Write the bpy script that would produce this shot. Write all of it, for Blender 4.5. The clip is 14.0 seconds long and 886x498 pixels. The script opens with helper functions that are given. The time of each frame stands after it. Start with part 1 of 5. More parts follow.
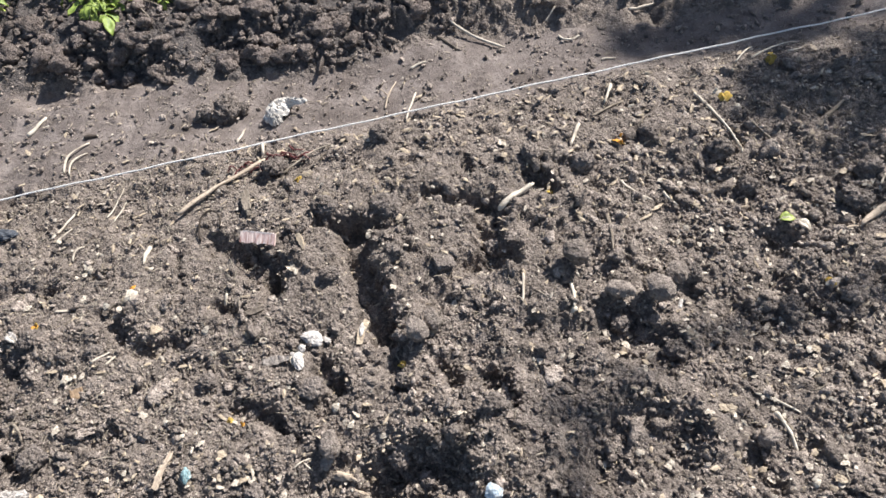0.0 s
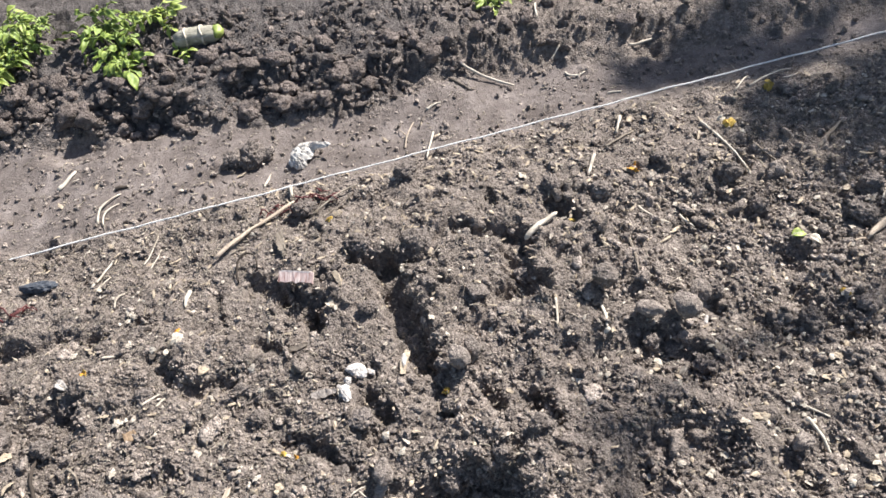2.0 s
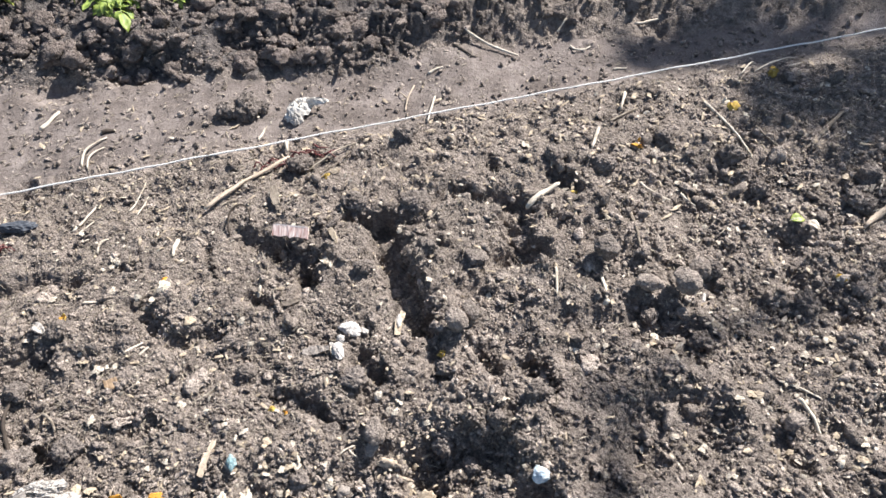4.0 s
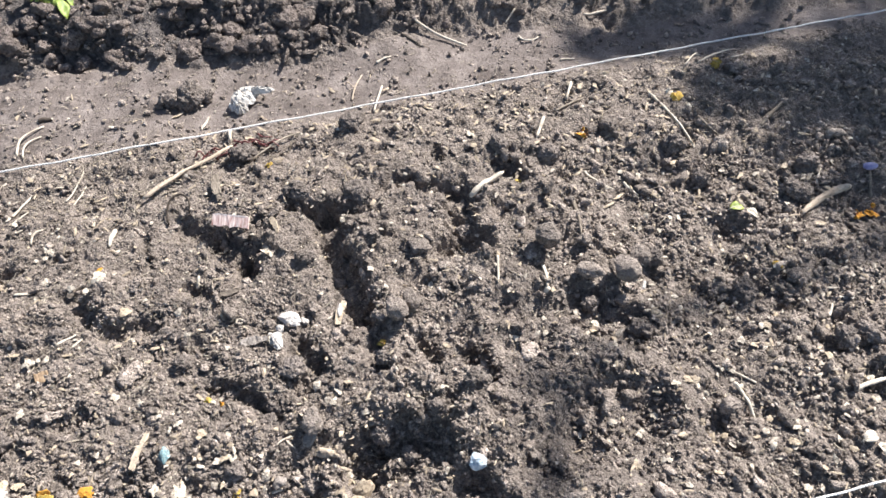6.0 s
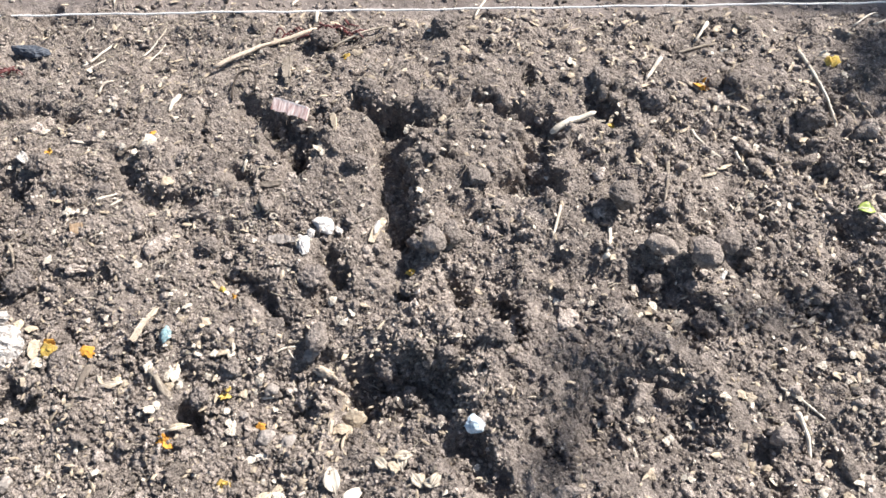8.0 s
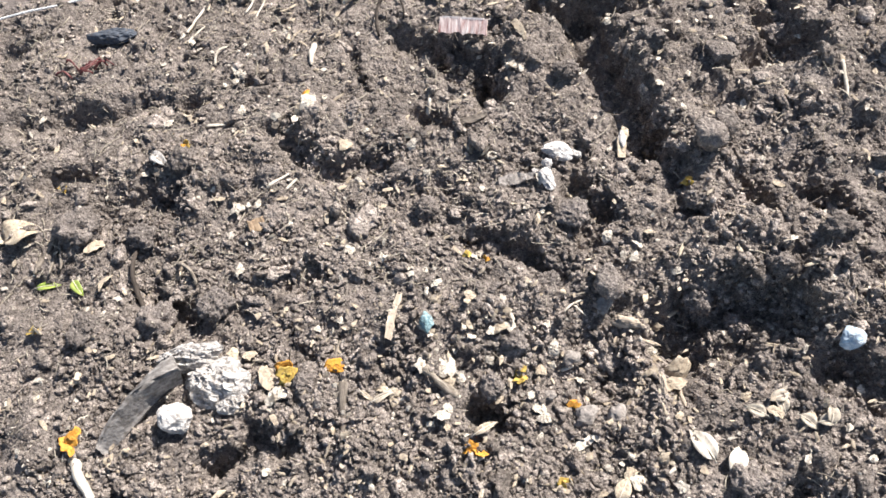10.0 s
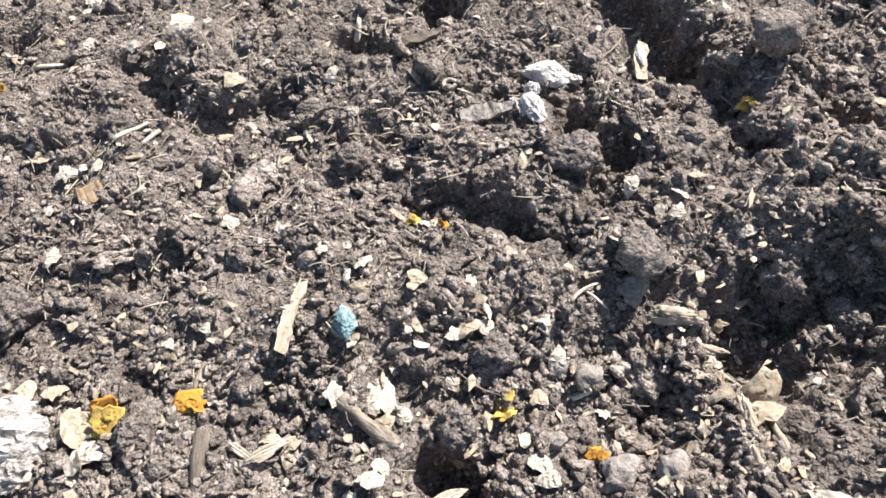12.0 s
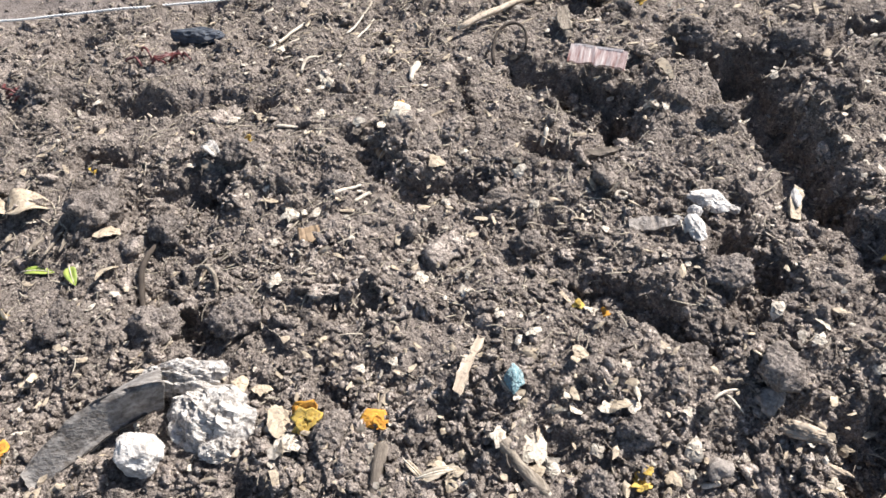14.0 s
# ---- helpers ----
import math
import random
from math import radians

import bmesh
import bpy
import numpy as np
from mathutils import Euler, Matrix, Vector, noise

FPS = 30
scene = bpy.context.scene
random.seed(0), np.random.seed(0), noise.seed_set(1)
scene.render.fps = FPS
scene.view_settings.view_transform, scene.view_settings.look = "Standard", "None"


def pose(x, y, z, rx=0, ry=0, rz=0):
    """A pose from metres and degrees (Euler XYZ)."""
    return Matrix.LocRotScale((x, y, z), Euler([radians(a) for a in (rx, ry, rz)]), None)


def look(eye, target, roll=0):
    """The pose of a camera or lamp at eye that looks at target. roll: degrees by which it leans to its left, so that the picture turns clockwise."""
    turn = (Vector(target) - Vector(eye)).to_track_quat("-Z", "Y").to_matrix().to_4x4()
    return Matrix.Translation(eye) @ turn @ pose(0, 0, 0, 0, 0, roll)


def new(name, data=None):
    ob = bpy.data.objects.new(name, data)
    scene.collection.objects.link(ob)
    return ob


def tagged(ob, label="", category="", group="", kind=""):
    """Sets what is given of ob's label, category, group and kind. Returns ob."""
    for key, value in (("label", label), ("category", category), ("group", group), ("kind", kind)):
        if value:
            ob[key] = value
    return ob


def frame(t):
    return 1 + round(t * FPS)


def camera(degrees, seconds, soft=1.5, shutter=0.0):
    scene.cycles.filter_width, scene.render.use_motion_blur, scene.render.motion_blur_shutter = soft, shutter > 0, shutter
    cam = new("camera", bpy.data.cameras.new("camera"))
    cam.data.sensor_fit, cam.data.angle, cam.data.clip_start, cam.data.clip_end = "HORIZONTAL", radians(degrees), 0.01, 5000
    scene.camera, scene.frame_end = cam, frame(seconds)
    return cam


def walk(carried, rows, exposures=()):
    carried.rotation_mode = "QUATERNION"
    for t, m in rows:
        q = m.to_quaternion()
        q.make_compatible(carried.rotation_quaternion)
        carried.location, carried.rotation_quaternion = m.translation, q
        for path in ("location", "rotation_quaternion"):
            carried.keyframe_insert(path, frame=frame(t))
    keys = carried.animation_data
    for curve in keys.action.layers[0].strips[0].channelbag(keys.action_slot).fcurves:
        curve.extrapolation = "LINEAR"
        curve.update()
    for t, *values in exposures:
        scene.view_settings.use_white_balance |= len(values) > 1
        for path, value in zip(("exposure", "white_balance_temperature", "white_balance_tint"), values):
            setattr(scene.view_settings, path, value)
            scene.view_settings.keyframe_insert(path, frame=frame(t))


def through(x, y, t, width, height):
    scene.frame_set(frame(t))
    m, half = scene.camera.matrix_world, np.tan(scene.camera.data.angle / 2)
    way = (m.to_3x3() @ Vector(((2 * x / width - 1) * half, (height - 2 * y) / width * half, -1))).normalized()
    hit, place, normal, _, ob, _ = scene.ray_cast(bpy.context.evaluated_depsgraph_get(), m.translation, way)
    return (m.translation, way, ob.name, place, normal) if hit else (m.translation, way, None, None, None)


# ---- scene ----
cam = camera(64.6, 14.0, soft=1.55)
PATH = [
    (0, (0.012, -0.015, 1.138), (-0.199, 1.11, -0.502), -12.7),
    (0.5, (0.02, -0.02, 1.151), (-0.177, 1.112, -0.486), -10.6),
    (1, (0.011, -0.026, 1.163), (-0.204, 1.122, -0.46), -10.2),
    (1.5, (-0.028, -0.04, 1.19), (-0.269, 1.138, -0.408), -13.2),
    (2, (-0.074, -0.056, 1.194), (-0.235, 1.151, -0.392), -13.0),
    (2.5, (-0.107, -0.063, 1.17), (-0.188, 1.153, -0.416), -7.9),
    (3, (-0.143, -0.066, 1.154), (-0.22, 1.101, -0.468), -6.9),
    (5.3, (-0.118, -0.085, 1.152), (-0.186, 1.092, -0.464), -5.9),
    (5.5, (-0.11, -0.086, 1.145), (-0.186, 1.091, -0.47), -6.8),
    (6, (-0.087, -0.084, 1.137), (-0.08, 1.075, -0.493), -3.4),
    (6.5, (0.029, -0.042, 1.124), (0.068, 1.088, -0.526), -2.6),
    (7, (0.107, 0.025, 1.092), (-0.072, 1.124, -0.57), -6.1),
    (7.5, (0.102, 0.028, 1.063), (-0.14, 1.04, -0.645), -6.9),
    (8, (0.027, 0.019, 1.041), (-0.294, 0.95, -0.7), -7.4),
    (8.5, (-0.102, 0.003, 1.05), (-0.615, 0.827, -0.699), -12.9),
    (8.7, (-0.16, -0.011, 1.046), (-0.661, 0.814, -0.705), -12.7),
    (10.8, (-0.445, 0.095, 0.676), (-0.591, 0.9, -1.149), -22.1),
    (11, (-0.417, 0.108, 0.619), (-0.54, 1.021, -1.156), -19.9),
    (11.5, (-0.403, 0.12, 0.529), (-0.563, 1.12, -1.196), -14.4),
    (12, (-0.422, 0.091, 0.521), (-0.596, 1.128, -1.181), -13.7),
    (12.5, (-0.443, 0.063, 0.502), (-0.72, 1.107, -1.181), -16.0),
    (13, (-0.463, 0.06, 0.484), (-0.787, 1.068, -1.213), -16.3),
    (13.5, (-0.471, 0.044, 0.544), (-0.79, 1.157, -1.088), -12.8),
    (14, (-0.49, 0.017, 0.605), (-0.893, 1.246, -0.921), -10.2),
]
walk(cam, [(t, look(eye, target, roll)) for t, eye, target, roll in PATH], exposures=[(0, 0.92), (1, 1.02), (2, 1.10), (3, 1.15), (6.5, 1.25), (8.5, 1.26), (11, 1.12), (12.5, 1.22), (14, 1.06)])

# ---- sky and sun: clear day, sun beyond the bed, high on the right ----
SUN_AZ, SUN_EL = 44.0, 42.0      # degrees from +x towards +y, and above the ground
SUN_WAY = Vector((math.cos(radians(SUN_AZ)) * math.cos(radians(SUN_EL)), math.sin(radians(SUN_AZ)) * math.cos(radians(SUN_EL)), math.sin(radians(SUN_EL))))
world = bpy.data.worlds.new("sky")
scene.world = world
world.use_nodes = True
wn = world.node_tree.nodes
sky = wn.new("ShaderNodeTexSky")
sky.sky_type, sky.sun_disc = "NISHITA", False
sky.sun_elevation, sky.sun_rotation = radians(SUN_EL), radians(90 - SUN_AZ)
wn["Background"].inputs["Strength"].default_value = 0.074
world.node_tree.links.new(sky.outputs[0], wn["Background"].inputs["Color"])
sun_data = bpy.data.lights.new("sun", "SUN")
sun_data.energy, sun_data.angle, sun_data.color = 5.0, radians(0.53), (1.0, 0.975, 0.94)
sun = new("sun", sun_data)
sun.matrix_world = look(SUN_WAY * 30, (0, 0, 0))


# ---- materials ----
class Nodes:
    """A small builder for node materials."""

    def __init__(self, name):
        self.mat = bpy.data.materials.new(name)
        self.mat.use_nodes = True
        self.tree = self.mat.node_tree
        self.bsdf = self.tree.nodes["Principled BSDF"]

    def add(self, kind, **values):
        n = self.tree.nodes.new(kind)
        for k, v in values.items():
            if k == "operation":
                n.operation = v
            elif k == "feature":
                n.feature = v
            elif k == "blend":
                n.data_type, n.blend_type = "RGBA", v
            elif k == "attribute":
                n.attribute_name = v
            else:
                n.inputs[k].default_value = v
        return n

    def link(self, a, b):
        self.tree.links.new(a, b)

    def noise(self, scale, detail=4.0, rough=0.6, coords=None):
        n = self.add("ShaderNodeTexNoise", Scale=scale, Detail=detail, Roughness=rough)
        if coords is not None:
            self.link(coords, n.inputs["Vector"])
        return n.outputs["Fac"]

    def ramp(self, fac, *stops):
        n = self.add("ShaderNodeValToRGB")
        while len(n.color_ramp.elements) < len(stops):
            n.color_ramp.elements.new(0.5)
        for e, (p, c) in zip(n.color_ramp.elements, stops):
            e.position = p
            e.color = (*c, 1) if isinstance(c, tuple) else (c, c, c, 1)
        self.link(fac, n.inputs["Fac"])
        return n.outputs["Color"]

    def mix(self, fac, a, b, blend="MIX"):
        n = self.add("ShaderNodeMix", blend=blend)
        for sock, v in ((n.inputs[0], fac), (n.inputs[6], a), (n.inputs[7], b)):
            if isinstance(v, bpy.types.NodeSocket):
                self.link(v, sock)
            elif isinstance(v, tuple):
                sock.default_value = (*v, 1)
            else:
                sock.default_value = v
        return n.outputs[2]

    def coords(self, which="Object"):
        return self.add("ShaderNodeTexCoord").outputs[which]

    def bump(self, height, strength, distance):
        n = self.add("ShaderNodeBump", Distance=distance)
        if isinstance(strength, bpy.types.NodeSocket):
            self.link(strength, n.inputs["Strength"])
        else:
            n.inputs["Strength"].default_value = strength
        self.link(height, n.inputs["Height"])
        last = self.bsdf.inputs["Normal"]
        if last.is_linked:
            self.link(last.links[0].from_socket, n.inputs["Normal"])
        self.link(n.outputs[0], last)

    def finish(self, colour, rough=0.9, spec=0.3):
        if isinstance(colour, tuple):
            self.bsdf.inputs["Base Color"].default_value = (*colour, 1)
        else:
            self.link(colour, self.bsdf.inputs["Base Color"])
        if isinstance(rough, bpy.types.NodeSocket):
            self.link(rough, self.bsdf.inputs["Roughness"])
        else:
            self.bsdf.inputs["Roughness"].default_value = rough
        self.bsdf.inputs["Specular IOR Level"].default_value = spec
        return self.mat


def soil_material(name, dark, light, random_from="", path=False, grain=0.9):
    n = Nodes(name)
    c = n.add("ShaderNodeNewGeometry").outputs["Position"]
    fine, mid, broad = n.noise(520, 4, 0.75, c), n.noise(90, 5, 0.7, c), n.noise(6, 3, 0.5, c)
    col = n.ramp(mid, (0.3, dark), (0.72, light))
    col = n.mix(0.75, col, n.ramp(fine, (0.32, 0.2), (0.68, 0.85)), "OVERLAY")
    col = n.mix(0.35, col, n.ramp(broad, (0.3, 0.35), (0.7, 0.66)), "OVERLAY")
    # dry pale crusts beside darker moist patches
    col = n.mix(0.5, col, n.ramp(n.noise(34, 3, 0.6, c), (0.34, 0.30), (0.52, 0.48), (0.70, 0.74)), "OVERLAY")
    # pale fibres and mineral specks
    speck = n.ramp(n.noise(230, 3, 0.6, c), (0.62, 0.0), (0.72, 1.0))
    col = n.mix(speck, col, (0.50, 0.44, 0.36))
    if random_from:
        if random_from == "island":
            r = n.add("ShaderNodeNewGeometry").outputs["Random Per Island"]
        else:
            r = n.add("ShaderNodeObjectInfo").outputs["Random"]
        spread = ((0.0, 0.31), (0.50, 0.475), (0.86, 0.64), (1.0, 0.87)) if random_from == "island" else ((0.0, 0.40), (1.0, 0.58))
        col = n.mix(0.72, col, n.ramp(r, *spread), "OVERLAY")
    if path:
        dry = n.add("ShaderNodeAttribute", attribute="compacted").outputs["Fac"]
        dust = n.ramp(n.noise(14, 5, 0.65, c), (0.32, (0.112, 0.092, 0.082)), (0.55, (0.182, 0.152, 0.137)), (0.75, (0.285, 0.243, 0.220)))
        dust = n.mix(0.6, dust, n.ramp(fine, (0.3, 0.3), (0.7, 0.7)), "OVERLAY")
        dust = n.mix(0.5, dust, n.ramp(mid, (0.3, 0.35), (0.7, 0.65)), "OVERLAY")
        col = n.mix(dry, col, dust)
        trodden = n.add("ShaderNodeMath", operation="MULTIPLY_ADD")      # the trodden path has fewer grains
        trodden.inputs[1].default_value, trodden.inputs[2].default_value = -0.75 * grain, grain
        n.link(dry, trodden.inputs[0])
        grain = trodden.outputs[0]
        # the moist dug bank, and one patch of shade painted in as darker soil
        moist = n.add("ShaderNodeAttribute", attribute="moist").outputs["Fac"]
        col = n.mix(moist, col, n.ramp(mid, (0.3, (0.065, 0.056, 0.053)), (0.72, (0.182, 0.160, 0.150))))
    n.bump(fine, 0.8, 0.002)
    for size, depth in ((430, 0.0022), (190, 0.0042)):      # grains and small crumbs
        warp = n.add("ShaderNodeVectorMath", operation="MULTIPLY_ADD")
        n.link(n.add("ShaderNodeTexNoise", Scale=size * 0.8, Detail=2.0).outputs["Color"], warp.inputs[0])
        warp.inputs[1].default_value = (0.9 / size, 0.9 / size, 0.9 / size)
        n.link(c, warp.inputs[2])
        n.link(c, warp.inputs[0].links[0].from_node.inputs["Vector"])
        grains = n.add("ShaderNodeTexVoronoi", Scale=size, Randomness=1.0)
        n.link(warp.outputs[0], grains.inputs["Vector"])
        high = n.add("ShaderNodeMath", operation="MULTIPLY")
        high.inputs[1].default_value = -1.0
        n.link(grains.outputs["Distance"], high.inputs[0])
        n.bump(high.outputs[0], grain, depth)
    n.bump(mid, 0.5, 0.007)
    return n.finish(col, 0.95, 0.12)


SOIL_DARK, SOIL_LIGHT = (0.106, 0.086, 0.075), (0.323, 0.270, 0.232)
soil = soil_material("tilled soil", SOIL_DARK, SOIL_LIGHT, path=True)
crumb_soil = soil_material("soil crumbs", (0.142, 0.117, 0.100), (0.422, 0.352, 0.304), "island")
# for the moist bank, and for crumbs coloured to carry a bough's shade
moist_shade_crumbs = soil_material("moist and shade-dark crumbs", (0.100, 0.081, 0.071), (0.286, 0.237, 0.210), "island")
clod_soil = soil_material("soil clod", (0.122, 0.101, 0.089), (0.310, 0.262, 0.232), "object", grain=0.85)
firm_soil = soil_material("firm soil clod", (0.125, 0.103, 0.090), (0.330, 0.277, 0.240), "object", grain=0.6)
bank_soil = soil_material("bank clod", (0.098, 0.078, 0.069), (0.262, 0.215, 0.192), "object")


def plain_material(name, low, high, scale=60.0, rough=0.8, spec=0.3, soil_stain=0.35, streak=1.0, bump=0.3, through=0.0, size=0.002):
    """A surface of two tones with grain, soil dirt in patches and fine relief; streak stretches the grain along x."""
    n = Nodes(name)
    c = n.coords("Object")
    stretched = n.add("ShaderNodeMapping", Scale=(1.0 / streak, 1.0, 1.0))
    n.link(c, stretched.inputs["Vector"])
    grain = n.noise(scale, 4, 0.65, stretched.outputs[0])
    col = n.ramp(grain, (0.32, low), (0.68, high))
    shade = n.add("ShaderNodeObjectInfo").outputs["Random"]
    col = n.mix(0.35, col, n.ramp(shade, (0.0, 0.40), (1.0, 0.60)), "OVERLAY")
    dirt = n.ramp(n.noise(scale * 1.7, 4, 0.7, c), (0.62 - 0.25 * soil_stain, 0.0), (0.80 - 0.2 * soil_stain, soil_stain * 1.8))
    col = n.mix(dirt, col, (0.10, 0.08, 0.065))
    n.bump(grain, bump, size)
    mat = n.finish(col, rough, spec)
    if through:
        n.bsdf.inputs["Transmission Weight"].default_value = 0.0
        n.bsdf.inputs["Subsurface Weight"].default_value = through
        n.bsdf.inputs["Subsurface Radius"].default_value = (0.004, 0.003, 0.002)
    return mat


straw = plain_material("pale dry stalk", (0.36, 0.30, 0.23), (0.72, 0.64, 0.53), 160, 0.8, 0.2, 0.35, 8.0, 0.6)
dull_straw = plain_material("dull straw", (0.20, 0.165, 0.125), (0.50, 0.43, 0.34), 160, 0.85, 0.15, 0.4, 8.0, 0.6)
peeled = plain_material("peeled stick", (0.26, 0.20, 0.145), (0.56, 0.46, 0.36), 130, 0.8, 0.2, 0.45, 8.0, 0.7)
pale_stalk = plain_material("pale grey stalk", (0.20, 0.185, 0.145), (0.52, 0.48, 0.38), 90, 0.85, 0.2, 0.4, 3.0, 0.8, 0.0, 0.004)
bark = plain_material("brown bark", (0.085, 0.070, 0.057), (0.23, 0.19, 0.155), 150, 0.95, 0.12, 0.5, 4.0, 1.0, 0.0, 0.004)
grey_wood = plain_material("weathered wood", (0.13, 0.105, 0.083), (0.35, 0.295, 0.235), 170, 0.95, 0.1, 0.5, 6.0, 1.0, 0.0, 0.004)
dark_root = plain_material("dark root", (0.035, 0.027, 0.022), (0.09, 0.07, 0.055), 150, 0.85, 0.25, 0.2, 5.0)
eggshell = plain_material("eggshell", (0.36, 0.30, 0.235), (0.68, 0.605, 0.50), 150, 0.75, 0.2, 0.6, 1.0, 0.6)
tan_shell = plain_material("stained shell", (0.26, 0.20, 0.14), (0.52, 0.43, 0.32), 120, 0.8, 0.2, 0.5, 1.0, 0.6)
paper = plain_material("soiled white paper", (0.30, 0.27, 0.245), (0.70, 0.645, 0.595), 90, 0.85, 0.2, 0.4, 1.0, 0.8, 0.0, 0.004)
grey_paper = plain_material("greyed paper", (0.20, 0.180, 0.164), (0.60, 0.552, 0.505), 130, 0.9, 0.15, 0.5, 1.0, 0.9, 0.0, 0.006)
orange_petal = plain_material("orange petal", (0.42, 0.17, 0.03), (0.66, 0.35, 0.06), 150, 0.85, 0.15, 0.4, 3.0, 0.3, 0.2)
yellow_leaf = plain_material("yellowed leaf", (0.34, 0.22, 0.05), (0.60, 0.42, 0.11), 150, 0.85, 0.15, 0.45, 3.0, 0.3, 0.2)
brown_leaf = plain_material("dry brown leaf", (0.20, 0.13, 0.08), (0.42, 0.30, 0.19), 110, 0.75, 0.25, 0.25, 3.0, 0.4)
green_leaf = plain_material("green leaf", (0.085, 0.135, 0.022), (0.265, 0.330, 0.070), 60, 0.55, 0.4, 0.08, 2.0, 0.25, 0.25)
lime_leaf = plain_material("light green leaf", (0.16, 0.22, 0.035), (0.36, 0.41, 0.10), 60, 0.5, 0.4, 0.08, 2.0, 0.25, 0.25)
green_stem = plain_material("green stem", (0.20, 0.28, 0.08), (0.36, 0.40, 0.16), 90, 0.5, 0.4, 0.1, 6.0)
blue_film = plain_material("blue plastic film", (0.030, 0.055, 0.060), (0.31, 0.48, 0.51), 95, 0.4, 0.5, 0.5)
pale_foil = plain_material("pale blue and white wrapper", (0.24, 0.34, 0.42), (0.78, 0.80, 0.80), 75, 0.35, 0.5, 0.35)
clear_film = plain_material("cloudy plastic film", (0.34, 0.31, 0.28), (0.70, 0.66, 0.60), 70, 0.3, 0.6, 0.4)
red_plastic = plain_material("dark red plastic", (0.060, 0.014, 0.014), (0.155, 0.040, 0.036), 90, 0.45, 0.45, 0.3)
dark_strip = plain_material("dark grey skin", (0.084, 0.073, 0.067), (0.308, 0.280, 0.256), 110, 0.8, 0.25, 0.5, 2.0, 0.9, 0.0, 0.004)
dark_cloth = plain_material("slate blue cloth", (0.045, 0.05, 0.06), (0.12, 0.13, 0.15), 90, 0.95, 0.1, 0.4)
streaked = plain_material("red streaked board", (0.42, 0.20, 0.17), (0.88, 0.77, 0.70), 34, 0.9, 0.12, 0.25, 0.15, 0.4)
pale_edge = plain_material("pale board edge", (0.48, 0.41, 0.39), (0.70, 0.63, 0.60), 120, 0.9, 0.1, 0.45)
grey_stone = plain_material("grey stone", (0.18, 0.155, 0.135), (0.40, 0.35, 0.31), 120, 0.95, 0.12, 0.5, 1.0, 0.9, 0.0, 0.004)
twine = plain_material("white twine", (0.62, 0.59, 0.55), (0.85, 0.83, 0.80), 400, 0.8, 0.25, 0.15, 1.0, 0.6)
lilac_plastic = plain_material("lilac plastic", (0.15, 0.14, 0.28), (0.28, 0.27, 0.44), 90, 0.4, 0.5, 0.15)
tree_bark = plain_material("tree bark", (0.08, 0.065, 0.05), (0.20, 0.165, 0.13), 12, 0.9, 0.2, 0.1, 5.0, 0.8, 0.0, 0.02)


# ---- the ground: one sheet, fine in the bed and wider towards the horizon ----
rng = np.random.default_rng(7)
LATTICE = rng.random((512, 512, 2)) * 2 - 1
LATTICE /= np.linalg.norm(LATTICE, axis=2, keepdims=True)


def gradient_noise(x, y, size, shift=0):
    """Smooth noise of about -0.7 to 0.7 with cells of that size in metres."""
    px, py = x / size + 17.3 * shift + 200, y / size + 31.7 * shift + 200
    ix, iy = np.floor(px).astype(int), np.floor(py).astype(int)
    fx, fy = px - ix, py - iy
    sx, sy = fx * fx * fx * (fx * (6 * fx - 15) + 10), fy * fy * fy * (fy * (6 * fy - 15) + 10)

    def corner(a, b):
        g = LATTICE[(ix + a) % 512, (iy + b) % 512]
        return g[..., 0] * (fx - a) + g[..., 1] * (fy - b)

    low = corner(0, 0) * (1 - sx) + corner(1, 0) * sx
    high = corner(0, 1) * (1 - sx) + corner(1, 1) * sx
    return low * (1 - sy) + high * sy


def step(a, b, x):
    s = np.clip((x - a) / (b - a), 0, 1)
    return s * s * (3 - 2 * s)


def axis(stretches, far):
    """Coordinates with a spacing for each stretch, and growing steps outside."""
    line = [stretches[0][0]]
    for start, end, gap in stretches:
        count = max(1, round((end - start) / gap))
        line += [start + (end - start) * (k + 1) / count for k in range(count)]
    gap = 0.008
    while line[-1] < far:
        line.append(line[-1] + gap)
        line.insert(0, line[0] - gap)
        gap *= 1.25
    return np.array(line)


XS = axis([(-1.75, -1.05, 0.0068), (-1.05, 0.1, 0.0034), (0.1, 1.35, 0.0060)], 600.0)
YS = axis([(-0.25, 0.1, 0.005), (0.1, 0.75, 0.0033), (0.75, 1.45, 0.0042), (1.45, 2.25, 0.0085)], 600.0)
GX, GY = np.meshgrid(XS, YS, indexing="ij")
STRING_SLOPE = 0.176     # the bed runs along its two strings, a little askew to x


def bank_foot(x):
    return 1.33 + 0.10 * step(-0.45, -0.12, x) + 0.03 * step(0.3, 0.9, x)


def lie_of_land(x, y):
    """The ground with no dents, clods or crumbs."""
    near = np.exp(-(np.hypot(x, y - 0.8) / 3.0) ** 4)
    z = 0.032 - 0.012 * np.clip(x, -1.5, 0)
    z = z - 0.062 * step(0.12, 0.45, x) * (1 - 0.75 * step(0.85, 1.15, y))
    v = y - STRING_SLOPE * x
    z = z - 0.022 * step(0.98, 1.08, v)
    path = step(1.13, 1.24, v) * (1 - step(bank_foot(x) - 0.03, bank_foot(x) + 0.02, y))
    z = z - (0.000 + 0.034 * step(-1.05, -0.25, x)) * step(1.10, 1.24, v)
    z = z + (0.065 - 0.010 * step(-0.4, 0.1, x)) * step(bank_foot(x) - 0.03, bank_foot(x) + 0.16, y) + 0.03 * step(bank_foot(x) + 0.15, bank_foot(x) + 0.5, y)
    z = z - 0.03 * step(0.16, 0.06, v)
    return z * near, path * near


